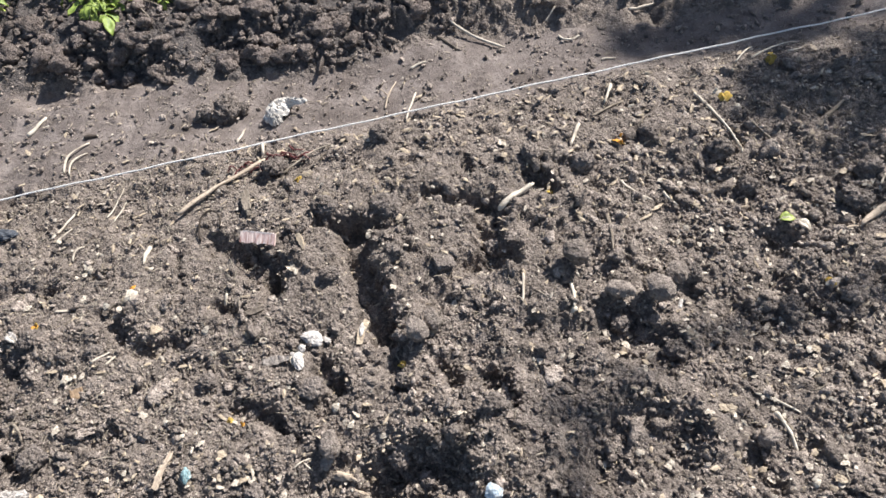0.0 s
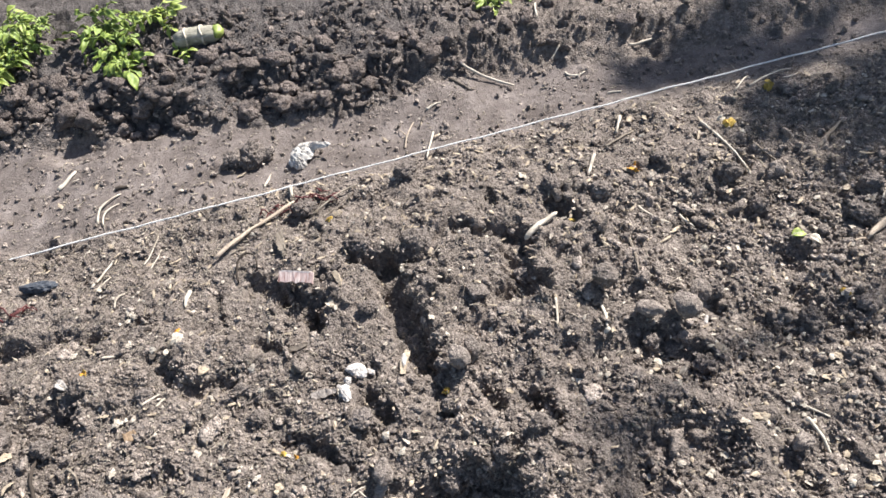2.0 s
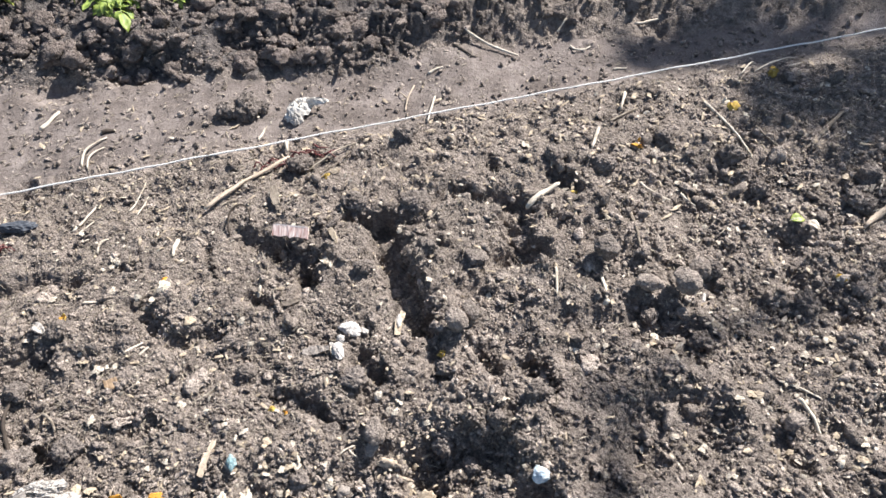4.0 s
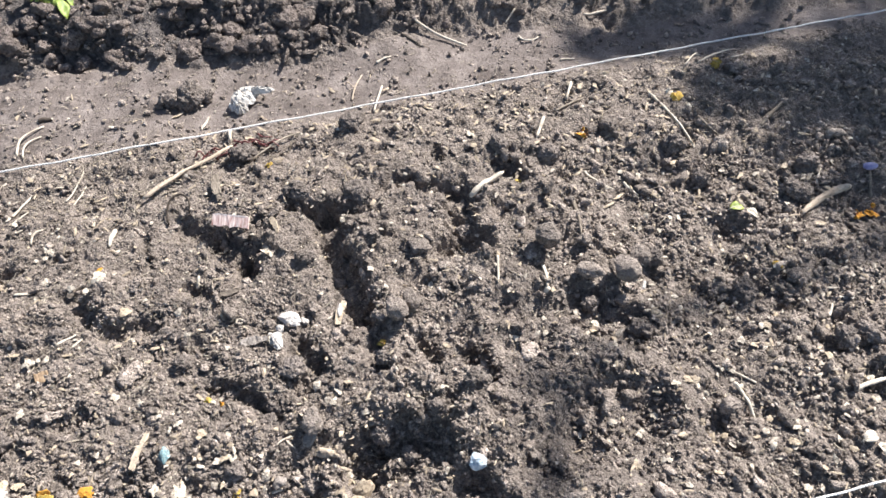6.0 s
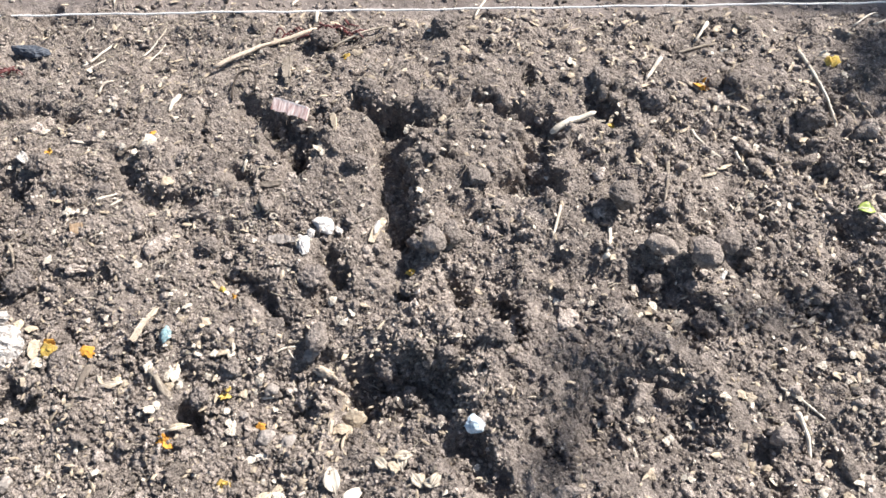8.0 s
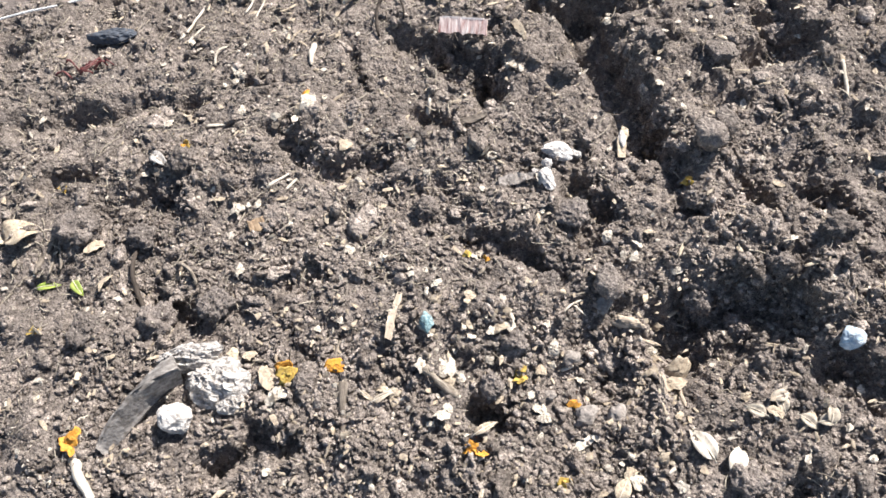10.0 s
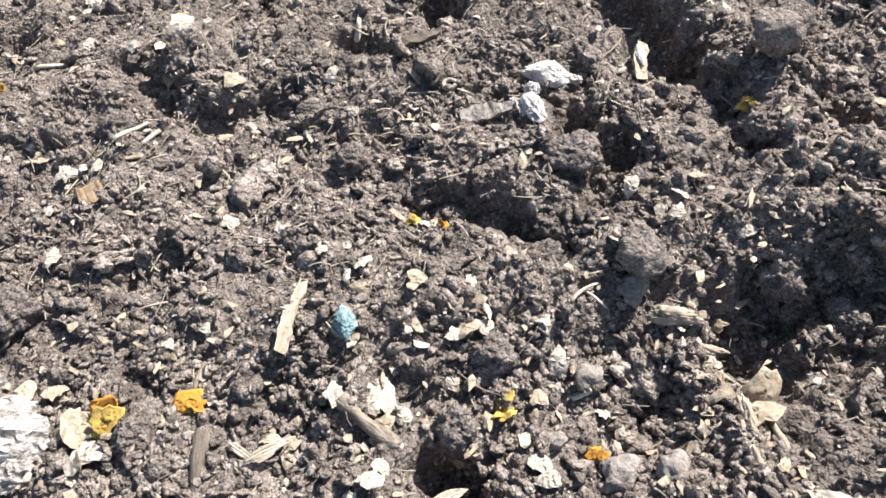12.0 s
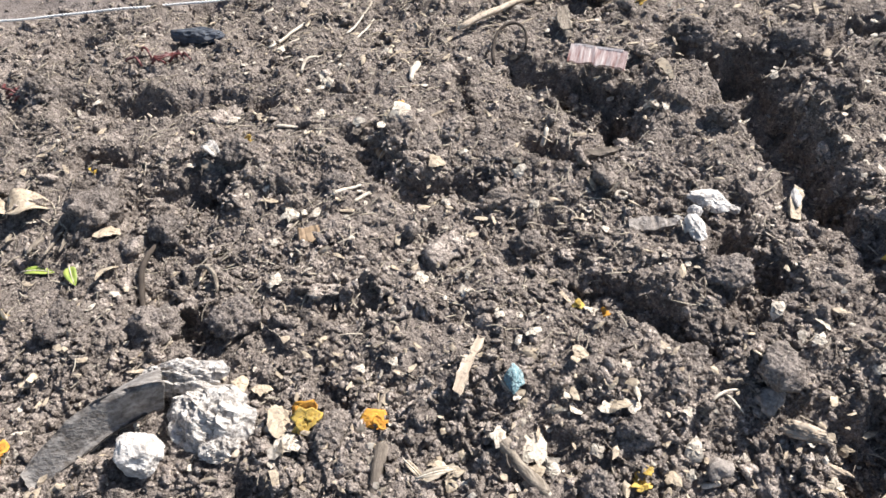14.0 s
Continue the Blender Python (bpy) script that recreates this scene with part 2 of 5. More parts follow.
def dent(z, x, y, long, wide, turn, depth, edge=0.35):
    """Sinks a hollow into z: half length and width, direction of its length in degrees, depth, softness of its rim."""
    a, b = XS.searchsorted([x - 2 * long - wide, x + 2 * long + wide])
    c, d = YS.searchsorted([y - 2 * long - wide, y + 2 * long + wide])
    gx, gy = GX[a:b, c:d], GY[a:b, c:d]
    gx, gy = gx + 0.012 * gradient_noise(gx, gy, 0.035, 3) + 0.006 * gradient_noise(gx, gy, 0.012, 4), gy + 0.012 * gradient_noise(gx, gy, 0.035, 5) + 0.006 * gradient_noise(gx, gy, 0.012, 6)
    co, si = math.cos(radians(turn)), math.sin(radians(turn))
    p, q = ((gx - x) * co + (gy - y) * si) / long, (-(gx - x) * si + (gy - y) * co) / wide
    far = (np.abs(p) ** 2.6 + np.abs(q) ** 2.6) ** (1 / 2.6)
    z[a:b, c:d] -= depth * (1 - step(1 - edge, 1 + edge, far))


def cut(z, line, half, depth, wall=0.018):
    """Digs a flat-floored cut with steep crumbling sides along a line of places: half width, depth, breadth of its sides."""
    p = np.array(line)
    (x0, y0), (x1, y1) = p.min(0) - 2 * half - 0.03, p.max(0) + 2 * half + 0.03
    a, b = XS.searchsorted([x0, x1])
    c, d = YS.searchsorted([y0, y1])
    gx, gy = GX[a:b, c:d], GY[a:b, c:d]
    gx, gy = gx + 0.014 * gradient_noise(gx, gy, 0.028, 3) + 0.007 * gradient_noise(gx, gy, 0.011, 4), gy + 0.014 * gradient_noise(gx, gy, 0.028, 5) + 0.007 * gradient_noise(gx, gy, 0.011, 6)
    far = np.full(gx.shape, 9.0)
    for q, r in zip(p[:-1], p[1:]):
        w = r - q
        s = np.clip(((gx - q[0]) * w[0] + (gy - q[1]) * w[1]) / (w @ w), 0, 1)
        far = np.minimum(far, np.hypot(gx - q[0] - s * w[0], gy - q[1] - s * w[1]))
    z[a:b, c:d] -= depth * (1 - step(half - wall * 0.6, half + wall * 0.6, far)) + 0.12 * depth * (1 - step(half * 0.6, half * 1.8, far))


def heap(z, x, y, long, wide, turn, height):
    dent(z, x, y, long, wide, turn, -height, 0.6)


def crumbs(z, count, low, high, box, rise, where=None, tall=1.0):
    """Presses count soil crumbs of radius low to high into the sheet as uneven domes."""
    x0, x1, y0, y1 = box
    cx, cy = rng.uniform(x0, x1, count), rng.uniform(y0, y1, count)
    r = low + (high - low) * rng.random(count) ** 2.2
    if where is not None:
        keep = rng.random(count) < where(cx, cy)
        cx, cy, r = cx[keep], cy[keep], r[keep]
    a, b = XS.searchsorted(cx - 1.3 * r), XS.searchsorted(cx + 1.3 * r)
    c, d = YS.searchsorted(cy - 1.3 * r), YS.searchsorted(cy + 1.3 * r)
    mi, mj = XS.searchsorted(cx), YS.searchsorted(cy)
    base = z[mi, mj] + r * rng.uniform(-0.35, rise, len(r))
    turn, flat = rng.uniform(0, math.pi, len(r)), rng.uniform(0.6, 1.0, len(r))
    for k in range(len(r)):
        s = (slice(a[k], b[k]), slice(c[k], d[k]))
        dx, dy = WX[s] - cx[k], WY[s] - cy[k]
        co, si = math.cos(turn[k]), math.sin(turn[k])
        p, q = dx * co + dy * si, (dy * co - dx * si) / flat[k]
        d2 = 1 - (p * p + q * q) / (r[k] * r[k])
        np.maximum(z[s], np.where(d2 > 0, base[k] + tall * r[k] * np.sqrt(np.maximum(d2, 0)), -9), out=z[s])


Z, COMPACTED = lie_of_land(GX, GY)
NEAR = np.exp(-(np.hypot(GX + 0.2, GY - 0.9) / 2.2) ** 6)
ROUGH = 1 - 0.85 * COMPACTED
Z += NEAR * (0.020 * gradient_noise(GX, GY, 0.21, 1) + ROUGH * (0.012 * gradient_noise(GX, GY, 0.13, 31) + 0.015 * gradient_noise(GX, GY, 0.08, 2) + 0.009 * gradient_noise(GX, GY, 0.036, 20)))

# clods first, then the hollows, then crumbs, all with wavy outlines
WX = GX + 0.0035 * gradient_noise(GX, GY, 0.011, 7) + 0.0018 * gradient_noise(GX, GY, 0.0055, 8)
WY = GY + 0.0035 * gradient_noise(GX, GY, 0.011, 9) + 0.0018 * gradient_noise(GX, GY, 0.0055, 10)
BED = (-1.7, 1.3, -0.2, 2.2)


def off_path(x, y):
    return 1 - 0.85 * lie_of_land(x, y)[1]


def on_bank(x, y):
    return step(bank_foot(x) - 0.02, bank_foot(x) + 0.05, y) * (1 - 0.6 * step(-0.25, 0.15, x))


crumbs(Z, 160, 0.020, 0.045, (-1.7, 1.3, 1.28, 2.2), -0.1, on_bank, 0.4)
crumbs(Z, 1200, 0.008, 0.024, (-1.7, 1.3, 1.28, 2.2), 0.0, on_bank, 0.55)
crumbs(Z, 1300, 0.008, 0.020, BED, 0.1, off_path, 0.55)

# the furrow: a T of spade cuts, with a steep side towards the sun
cut(Z, ((-0.385, 0.832), (-0.320, 0.820), (-0.262, 0.814)), 0.013, 0.026)
cut(Z, ((-0.262, 0.812), (-0.212, 0.808)), 0.008, 0.015)
cut(Z, ((-0.318, 0.806), (-0.298, 0.730), (-0.268, 0.655), (-0.246, 0.585)), 0.028, 0.046)
cut(Z, ((-0.230, 0.585), (-0.215, 0.530), (-0.205, 0.470)), 0.014, 0.020)
# the second dug hole, beside the thick stick
cut(Z, ((-0.160, 0.876), (-0.085, 0.868)), 0.014, 0.024)
cut(Z, ((-0.046, 0.848), (-0.040, 0.770)), 0.027, 0.032)
cut(Z, ((-0.058, 0.712), (-0.012, 0.716)), 0.026, 0.034)
# under the streaked board
cut(Z, ((-0.600, 0.796), (-0.545, 0.772)), 0.022, 0.022)
cut(Z, ((-0.515, 0.748), (-0.478, 0.728)), 0.034, 0.036)
cut(Z, ((-0.468, 0.705), (-0.460, 0.668)), 0.020, 0.034)
cut(Z, ((-0.560, 0.640), (-0.520, 0.625)), 0.015, 0.022)
# holes among the clods
cut(Z, ((-0.760, 0.616), (-0.735, 0.592)), 0.017, 0.024)
cut(Z, ((-0.700, 0.562), (-0.620, 0.570)), 0.018, 0.024)
cut(Z, ((-0.348, 0.506), (-0.315, 0.478)), 0.019, 0.028)
cut(Z, ((-0.486, 0.438), (-0.425, 0.420), (-0.385, 0.382)), 0.016, 0.026)
cut(Z, ((-0.735, 0.386), (-0.692, 0.398)), 0.012, 0.019)
cut(Z, ((-0.482, 0.214), (-0.462, 0.204)), 0.017, 0.046)
cut(Z, ((-1.200, 0.672), (-1.100, 0.692), (-1.000, 0.706)), 0.018, 0.022)
cut(Z, ((-0.930, 0.365), (-0.870, 0.350)), 0.018, 0.026)
cut(Z, ((-0.130, 0.500), (-0.110, 0.470)), 0.012, 0.022)
# the deep hole
cut(Z, ((-0.230, 0.305), (-0.125, 0.320)), 0.038, 0.048, 0.040)
cut(Z, ((-0.215, 0.250), (-0.110, 0.262)), 0.036, 0.020, 0.044)
cut(Z, ((0.200, 0.595), (0.222, 0.570)), 0.014, 0.014)
cut(Z, ((-0.055, 0.240), (-0.010, 0.205)), 0.026, 0.030)
dent(Z, -0.290, 0.300, 0.100, 0.075, -6, 0.031, 0.6)
dent(Z, -0.225, 0.420, 0.110, 0.040, 28, 0.014, 0.6)
dent(Z, -0.385, 0.258, 0.110, 0.070, 18, 0.018, 0.6)
dent(Z, -0.330, 0.205, 0.060, 0.050, 15, 0.016, 0.6)
dent(Z, -0.400, 0.140, 0.110, 0.050, 15, 0.022, 0.6)
# shallower hollows
dent(Z, -0.030, 0.455, 0.035, 0.022, -60, 0.030, 0.3)
dent(Z, 0.205, 0.545, 0.080, 0.052, -30, 0.048, 0.4)
dent(Z, 0.185, 0.350, 0.085, 0.070, 20, 0.048, 0.5)
dent(Z, 0.085, 0.300, 0.060, 0.045, 40, 0.034, 0.5)
dent(Z, 0.050, 0.560, 0.070, 0.025, 5, 0.014, 0.5)
dent(Z, -0.920, 0.440, 0.055, 0.040, 30, 0.014, 0.6)
dent(Z, -1.000, 0.520, 0.060, 0.030, 20, 0.014, 0.6)
dent(Z, -0.960, 1.365, 0.085, 0.045, 5, 0.032, 0.5)       # undercuts along the bank
dent(Z, -1.135, 1.300, 0.075, 0.040, 0, 0.028, 0.6)
dent(Z, -0.700, 1.435, 0.050, 0.050, 60, 0.032, 0.5)
dent(Z, -0.542, 1.440, 0.060, 0.040, 30, 0.032, 0.5)
dent(Z, -0.310, 1.430, 0.070, 0.040, 0, 0.028, 0.6)
dent(Z, 0.380, 1.490, 0.060, 0.045, 0, 0.028, 0.6)
cut(Z, ((-0.972, 0.566), (-0.920, 0.550)), 0.011, 0.010)
cut(Z, ((-0.765, 0.188), (-0.712, 0.172)), 0.016, 0.028)
cut(Z, ((-0.820, 0.152), (-0.792, 0.164)), 0.015, 0.028)
for _ in range(45):
    dent(Z, rng.uniform(0.22, 0.95), rng.uniform(0.15, 0.75), rng.uniform(0.020, 0.045), rng.uniform(0.012, 0.026), rng.uniform(0, 180), rng.uniform(0.005, 0.014), 0.4)
cut(Z, ((-1.130, 0.572), (-1.060, 0.586)), 0.013, 0.026)
for _ in range(90):
    dent(Z, rng.uniform(-1.4, 0.9), rng.uniform(0.0, 1.0), rng.uniform(0.018, 0.045), rng.uniform(0.010, 0.022), rng.uniform(0, 180), rng.uniform(0.008, 0.020), 0.4)
heap(Z, -0.185, 0.300, 0.026, 0.018, 30, 0.022)
heap(Z, -0.120, 0.290, 0.022, 0.016, -30, 0.018)
heap(Z, -0.120, 0.425, 0.090, 0.026, 10, 0.018)
heap(Z, -0.055, 0.350, 0.060, 0.028, 75, 0.020)
heap(Z, 0.030, 0.650, 0.120, 0.060, 80, 0.010)
heap(Z, -0.010, 0.830, 0.035, 0.026, 70, 0.014)
heap(Z, -0.700, 0.640, 0.045, 0.030, 20, 0.018)
heap(Z, -0.215, 0.690, 0.080, 0.022, 105, 0.012)

crumbs(Z, 7000, 0.005, 0.011, BED, 0.15, off_path, 0.8)
crumbs(Z, 24000, 0.0035, 0.006, BED, 0.3, off_path, 0.7)
Z += NEAR * (0.0030 * ROUGH + 0.0006) * (gradient_noise(GX, GY, 0.010, 11) + 0.7 * gradient_noise(GX, GY, 0.0066, 22))


def ground_at(x, y):
    """The height of the ground at a place."""
    i, j = int(XS.searchsorted(x)) - 1, int(YS.searchsorted(y)) - 1
    fx, fy = (x - XS[i]) / (XS[i + 1] - XS[i]), (y - YS[j]) / (YS[j + 1] - YS[j])
    return float((Z[i, j] * (1 - fx) + Z[i + 1, j] * fx) * (1 - fy) + (Z[i, j + 1] * (1 - fx) + Z[i + 1, j + 1] * fx) * fy)


def quick_mesh(name, verts, faces, smooth=True):
    """A mesh from arrays of vertices and of faces that all have the same number of corners."""
    me = bpy.data.meshes.new(name)
    verts, faces = np.asarray(verts, np.float32), np.asarray(faces, np.int32)
    sides = faces.shape[1]
    me.vertices.add(len(verts))
    me.vertices.foreach_set("co", verts.ravel())
    me.loops.add(faces.size)
    me.loops.foreach_set("vertex_index", faces.ravel())
    me.polygons.add(len(faces))
    me.polygons.foreach_set("loop_start", np.arange(0, faces.size, sides, dtype=np.int32))
    me.polygons.foreach_set("use_smooth", np.full(len(faces), smooth))
    me.update(calc_edges=True)
    return me


nx, ny = GX.shape
index = np.arange(nx * ny).reshape(nx, ny)
quads = np.stack([index[:-1, :-1], index[1:, :-1], index[1:, 1:], index[:-1, 1:]], -1).reshape(-1, 4)
ground_mesh = quick_mesh("ground", np.stack([GX, GY, Z], -1).reshape(-1, 3), quads)
layer = ground_mesh.attributes.new("compacted", "FLOAT", "POINT")
ragged = np.clip(COMPACTED * 1.3 - 0.15 + 0.5 * gradient_noise(GX, GY, 0.06, 12) * (COMPACTED > 0.02), 0, 1)
layer.data.foreach_set("value", ragged.ravel().astype(np.float32))
layer = ground_mesh.attributes.new("moist", "FLOAT", "POINT")
dug = step(bank_foot(GX) - 0.01, bank_foot(GX) + 0.05, GY + 0.05 * gradient_noise(GX, GY, 0.07, 13)) * NEAR * (1 - 0.95 * step(-0.35, 0.1, GX))
# a bough's soft shade around (0.14, 0.39), put into the soil's colour
painted_shade = 0.3 * np.exp(-((np.hypot((GX - 0.14) / 0.17, (GY - 0.39) / 0.20)) ** 3)) * np.clip(0.8 + 0.9 * gradient_noise(GX, GY, 0.05, 23), 0, 1)
layer.data.foreach_set("value", np.maximum(dug, painted_shade).ravel().astype(np.float32))
ground_mesh.materials.append(soil)
ground = tagged(new("ground", ground_mesh), "dark crumbly tilled garden soil with a trodden path", "soil", kind="structure")


# ---- loose soil and litter that nobody could count ----


def ico(levels):
    bm = bmesh.new()
    bmesh.ops.create_icosphere(bm, subdivisions=levels, radius=1.0)
    v = np.array([p.co for p in bm.verts])
    f = np.array([[p.index for p in q.verts] for q in bm.faces])
    bm.free()
    return v, f


def turns(count, tilt=math.pi):
    """Random turns: any heading, leaning up to tilt from upright."""
    yaw, lean, spin = rng.uniform(0, 2 * math.pi, count), rng.uniform(-tilt, tilt, count), rng.uniform(0, 2 * math.pi, count)

    def about_z(a):
        m = np.zeros((count, 3, 3))
        m[:, 0, 0], m[:, 0, 1], m[:, 1, 0], m[:, 1, 1], m[:, 2, 2] = np.cos(a), -np.sin(a), np.sin(a), np.cos(a), 1
        return m

    x = np.zeros((count, 3, 3))
    x[:, 0, 0], x[:, 1, 1], x[:, 1, 2], x[:, 2, 1], x[:, 2, 2] = 1, np.cos(lean), -np.sin(lean), np.sin(lean), np.cos(lean)
    return about_z(yaw) @ x @ about_z(spin)


def ground_many(x, y):
    return Z[np.clip(XS.searchsorted(x), 0, len(XS) - 1), np.clip(YS.searchsorted(y), 0, len(YS) - 1)]


def scatter(name, base, places, radii, stretch, tilt, jitter, sink, material, label, category, smooth=False, lift=0.0):
    """Many loose bits of one kind, joined: base shape, places, radii, random stretch of the axes, lean, uneven skin, sink into the soil."""
    v, f = base
    count = len(radii)
    shape = v[rng.integers(0, len(v), count)] * (1 + jitter * rng.uniform(-1, 1, (count, v.shape[1], 1)))
    low, high = np.array(stretch).T
    shape = shape * rng.uniform(low, high, (count, 3))[:, None] * radii[:, None, None]
    shape = np.einsum("nij,nkj->nki", turns(count, tilt), shape)
    z = ground_many(places[:, 0], places[:, 1]) + radii * rng.uniform(*sink, count) + lift
    shape += np.concatenate([places, z[:, None]], 1)[:, None]
    faces = (f[None] + (np.arange(count) * v.shape[1])[:, None, None]).reshape(-1, f.shape[1])
    me = quick_mesh(name, shape.reshape(-1, 3), faces, smooth)
    me.materials.append(material)
    return tagged(new(name, me), label, category, kind="stuff")


def spots(count, box, chance=None):
    x0, x1, y0, y1 = box
    p = np.stack([rng.uniform(x0, x1, count), rng.uniform(y0, y1, count)], 1)
    if chance is not None:
        p = p[rng.random(count) < chance(p[:, 0], p[:, 1])]
    return p


def sizes(count, low, high, power=2.0):
    return low + (high - low) * rng.random(count) ** power


def patchy(x, y):
    clear = np.minimum(1, (np.hypot(x + 0.822, y - 0.264) / 0.062) ** 6) * np.minimum(1, (np.hypot((x + 0.905) * 0.8 + (y - 0.225) * 0.6, 3 * ((y - 0.225) * 0.8 - (x + 0.905) * 0.6)) / 0.075) ** 6)
    # fewer pale crumbs where shade is painted into the ground
    painted_shade = np.exp(-((np.hypot((x - 0.14) / 0.17, (y - 0.39) / 0.20)) ** 3))
    return np.clip(0.62 + 1.1 * gradient_noise(x, y, 0.09, 14), 0.15, 1) * (1 - 0.95 * lie_of_land(x, y)[1]) * (1 - 0.35 * painted_shade) * clear


def pebble_shape():
    """A ball of 18 corners: an octahedron cut once."""
    v = [(1, 0, 0), (-1, 0, 0), (0, 1, 0), (0, -1, 0), (0, 0, 1), (0, 0, -1)]
    f, mids = [], {}

    def mid(a, b):
        key = (min(a, b), max(a, b))
        if key not in mids:
            mids[key] = len(v)
            v.append(tuple(Vector((v[a][i] + v[b][i] for i in range(3))).normalized()))
        return mids[key]

    for a, b, c in ((0, 2, 4), (2, 1, 4), (1, 3, 4), (3, 0, 4), (2, 0, 5), (1, 2, 5), (3, 1, 5), (0, 3, 5)):
        d, e, g = mid(a, b), mid(b, c), mid(c, a)
        f += [(a, d, g), (d, b, e), (g, e, c), (d, e, g)]
    return np.array(v), np.array(f)


def broken(base, rough, seed, count=9):
    """Some broken, knobbly forms of a ball."""
    v, f = base
    forms = []
    for k in range(count):
        at = Vector((seed * 3.1 + k * 5.7, k * 2.3, seed))
        d = np.array([1 + rough * (1.5 * noise.noise(Vector(q) * 0.9 + at) + noise.noise(Vector(q) * 2.3 + at) + 0.7 * noise.noise(Vector(q) * 4.9 + at)) for q in v])
        forms.append(v * d[:, None] / d.mean())
    return np.array(forms), f


ICO1, ICO2, ROUND, BALL = broken(ico(1), 0.40, 1), broken(ico(2), 0.55, 2), broken(pebble_shape(), 0.55, 3), broken(ico(3), 0.55, 4, 12)
LOOSE = ((0.6, 1.6), (0.55, 1.15), (0.4, 0.85))
near_bed, right_bed, far_bed, path_box = (-1.12, 0.12, 0.02, 0.8), (0.12, 1.0, 0.15, 0.95), (-1.6, 1.2, 0.8, 1.42), (-1.6, 0.9, 0.95, 1.5)
CRUMBS, COARSE = "fine dark soil crumbs lying on the bed", "coarse rounded crumbs of dark soil"
p = spots(22000, (-1.05, 0.0, 0.02, 0.62), patchy)
scatter("fine_crumbs", ROUND, p, sizes(len(p), 0.0022, 0.0066, 2.2), LOOSE, math.pi, 0.16, (-0.55, 0.25), crumb_soil, CRUMBS, "soil", True)
p = spots(24000, near_bed, patchy)
scatter("fine_crumbs", ICO1, p, sizes(len(p), 0.0010, 0.0034, 1.6), LOOSE, math.pi, 0.25, (-0.2, 0.6), crumb_soil, CRUMBS, "soil")
p = spots(21000, right_bed, patchy)
scatter("fine_crumbs", ICO1, p, sizes(len(p), 0.0022, 0.0070, 2.2), LOOSE, math.pi, 0.28, (-0.3, 0.5), crumb_soil, CRUMBS, "soil", True)
p = spots(12500, far_bed, patchy)
scatter("fine_crumbs", ICO1, p, sizes(len(p), 0.0024, 0.0072, 2.0), LOOSE, math.pi, 0.22, (-0.5, 0.35), crumb_soil, CRUMBS, "soil", True)
p = spots(7000, (-1.65, -1.12, 0.1, 0.8), patchy)
scatter("fine_crumbs", ICO1, p, sizes(len(p), 0.0022, 0.0070, 2.0), LOOSE, math.pi, 0.22, (-0.5, 0.35), crumb_soil, CRUMBS, "soil", True)
p = spots(9000, (-1.05, -0.25, 0.0, 0.32), patchy)
scatter("fine_crumbs", ROUND, p, sizes(len(p), 0.0020, 0.0062, 1.8), LOOSE, math.pi, 0.25, (-0.1, 0.7), crumb_soil, CRUMBS, "soil", True)
p = spots(5500, (-1.12, -0.35, -0.16, 0.02), patchy)
scatter("fine_crumbs", ROUND, p, sizes(len(p), 0.0018, 0.0066, 2.0), LOOSE, math.pi, 0.16, (-0.55, 0.25), crumb_soil, CRUMBS, "soil", True)
# darker crumbs over the same patch: the bough's shade put into their colour
p = spots(2600, (-0.06, 0.34, 0.15, 0.62), lambda x, y: 0.8 * np.exp(-((np.hypot((x - 0.14) / 0.17, (y - 0.39) / 0.20)) ** 3)))
scatter("damp_crumbs", ICO1, p, sizes(len(p), 0.0020, 0.0078, 2.2), LOOSE, math.pi, 0.2, (-0.45, 0.5), moist_shade_crumbs, "crumbs with painted-in shade in a shallow hollow", "soil", True)
p = spots(500, (-1.1, 0.05, 0.0, 0.7), patchy)
scatter("coarse_crumbs", BALL, p, sizes(len(p), 0.0070, 0.0150, 2.6), LOOSE, math.pi, 0.05, (-0.45, 0.15), crumb_soil, COARSE, "soil", True)
p = spots(4500, (-1.5, 1.1, -0.15, 1.25), patchy)
scatter("coarse_crumbs", ICO2, p, sizes(len(p), 0.0046, 0.0116, 3.0), LOOSE, math.pi, 0.08, (-0.45, 0.25), crumb_soil, COARSE, "soil", True)
p = spots(1000, (0.05, 1.1, 0.15, 1.2), patchy)
scatter("coarse_crumbs", ICO2, p, sizes(len(p), 0.0070, 0.0165, 2.4), LOOSE, math.pi, 0.08, (-0.35, 0.3), crumb_soil, COARSE, "soil", True)
p = spots(5200, (-1.6, 0.9, 1.28, 1.72), lambda x, y: on_bank(x, y) * (1 - 0.4 * step(-0.35, 0.1, x)) * np.clip(0.6 + 1.1 * gradient_noise(x, y, 0.11, 25), 0.15, 1))
scatter("bank_clods", ICO2, p, sizes(len(p), 0.0035, 0.0145, 2.2), LOOSE, math.pi, 0.08, (-0.3, 0.4), moist_shade_crumbs, "loose dark clods heaped on the bank", "soil", True)
p = spots(8000, path_box, lambda x, y: lie_of_land(x, y)[1] * np.clip(0.6 + 1.2 * gradient_noise(x, y, 0.08, 21), 0.1, 1))
scatter("path_grit", ICO1, p, sizes(len(p), 0.0014, 0.0095, 4.0), LOOSE, math.pi, 0.2, (-0.2, 0.4), crumb_soil, "soil grit strewn on the trodden path", "soil", True)


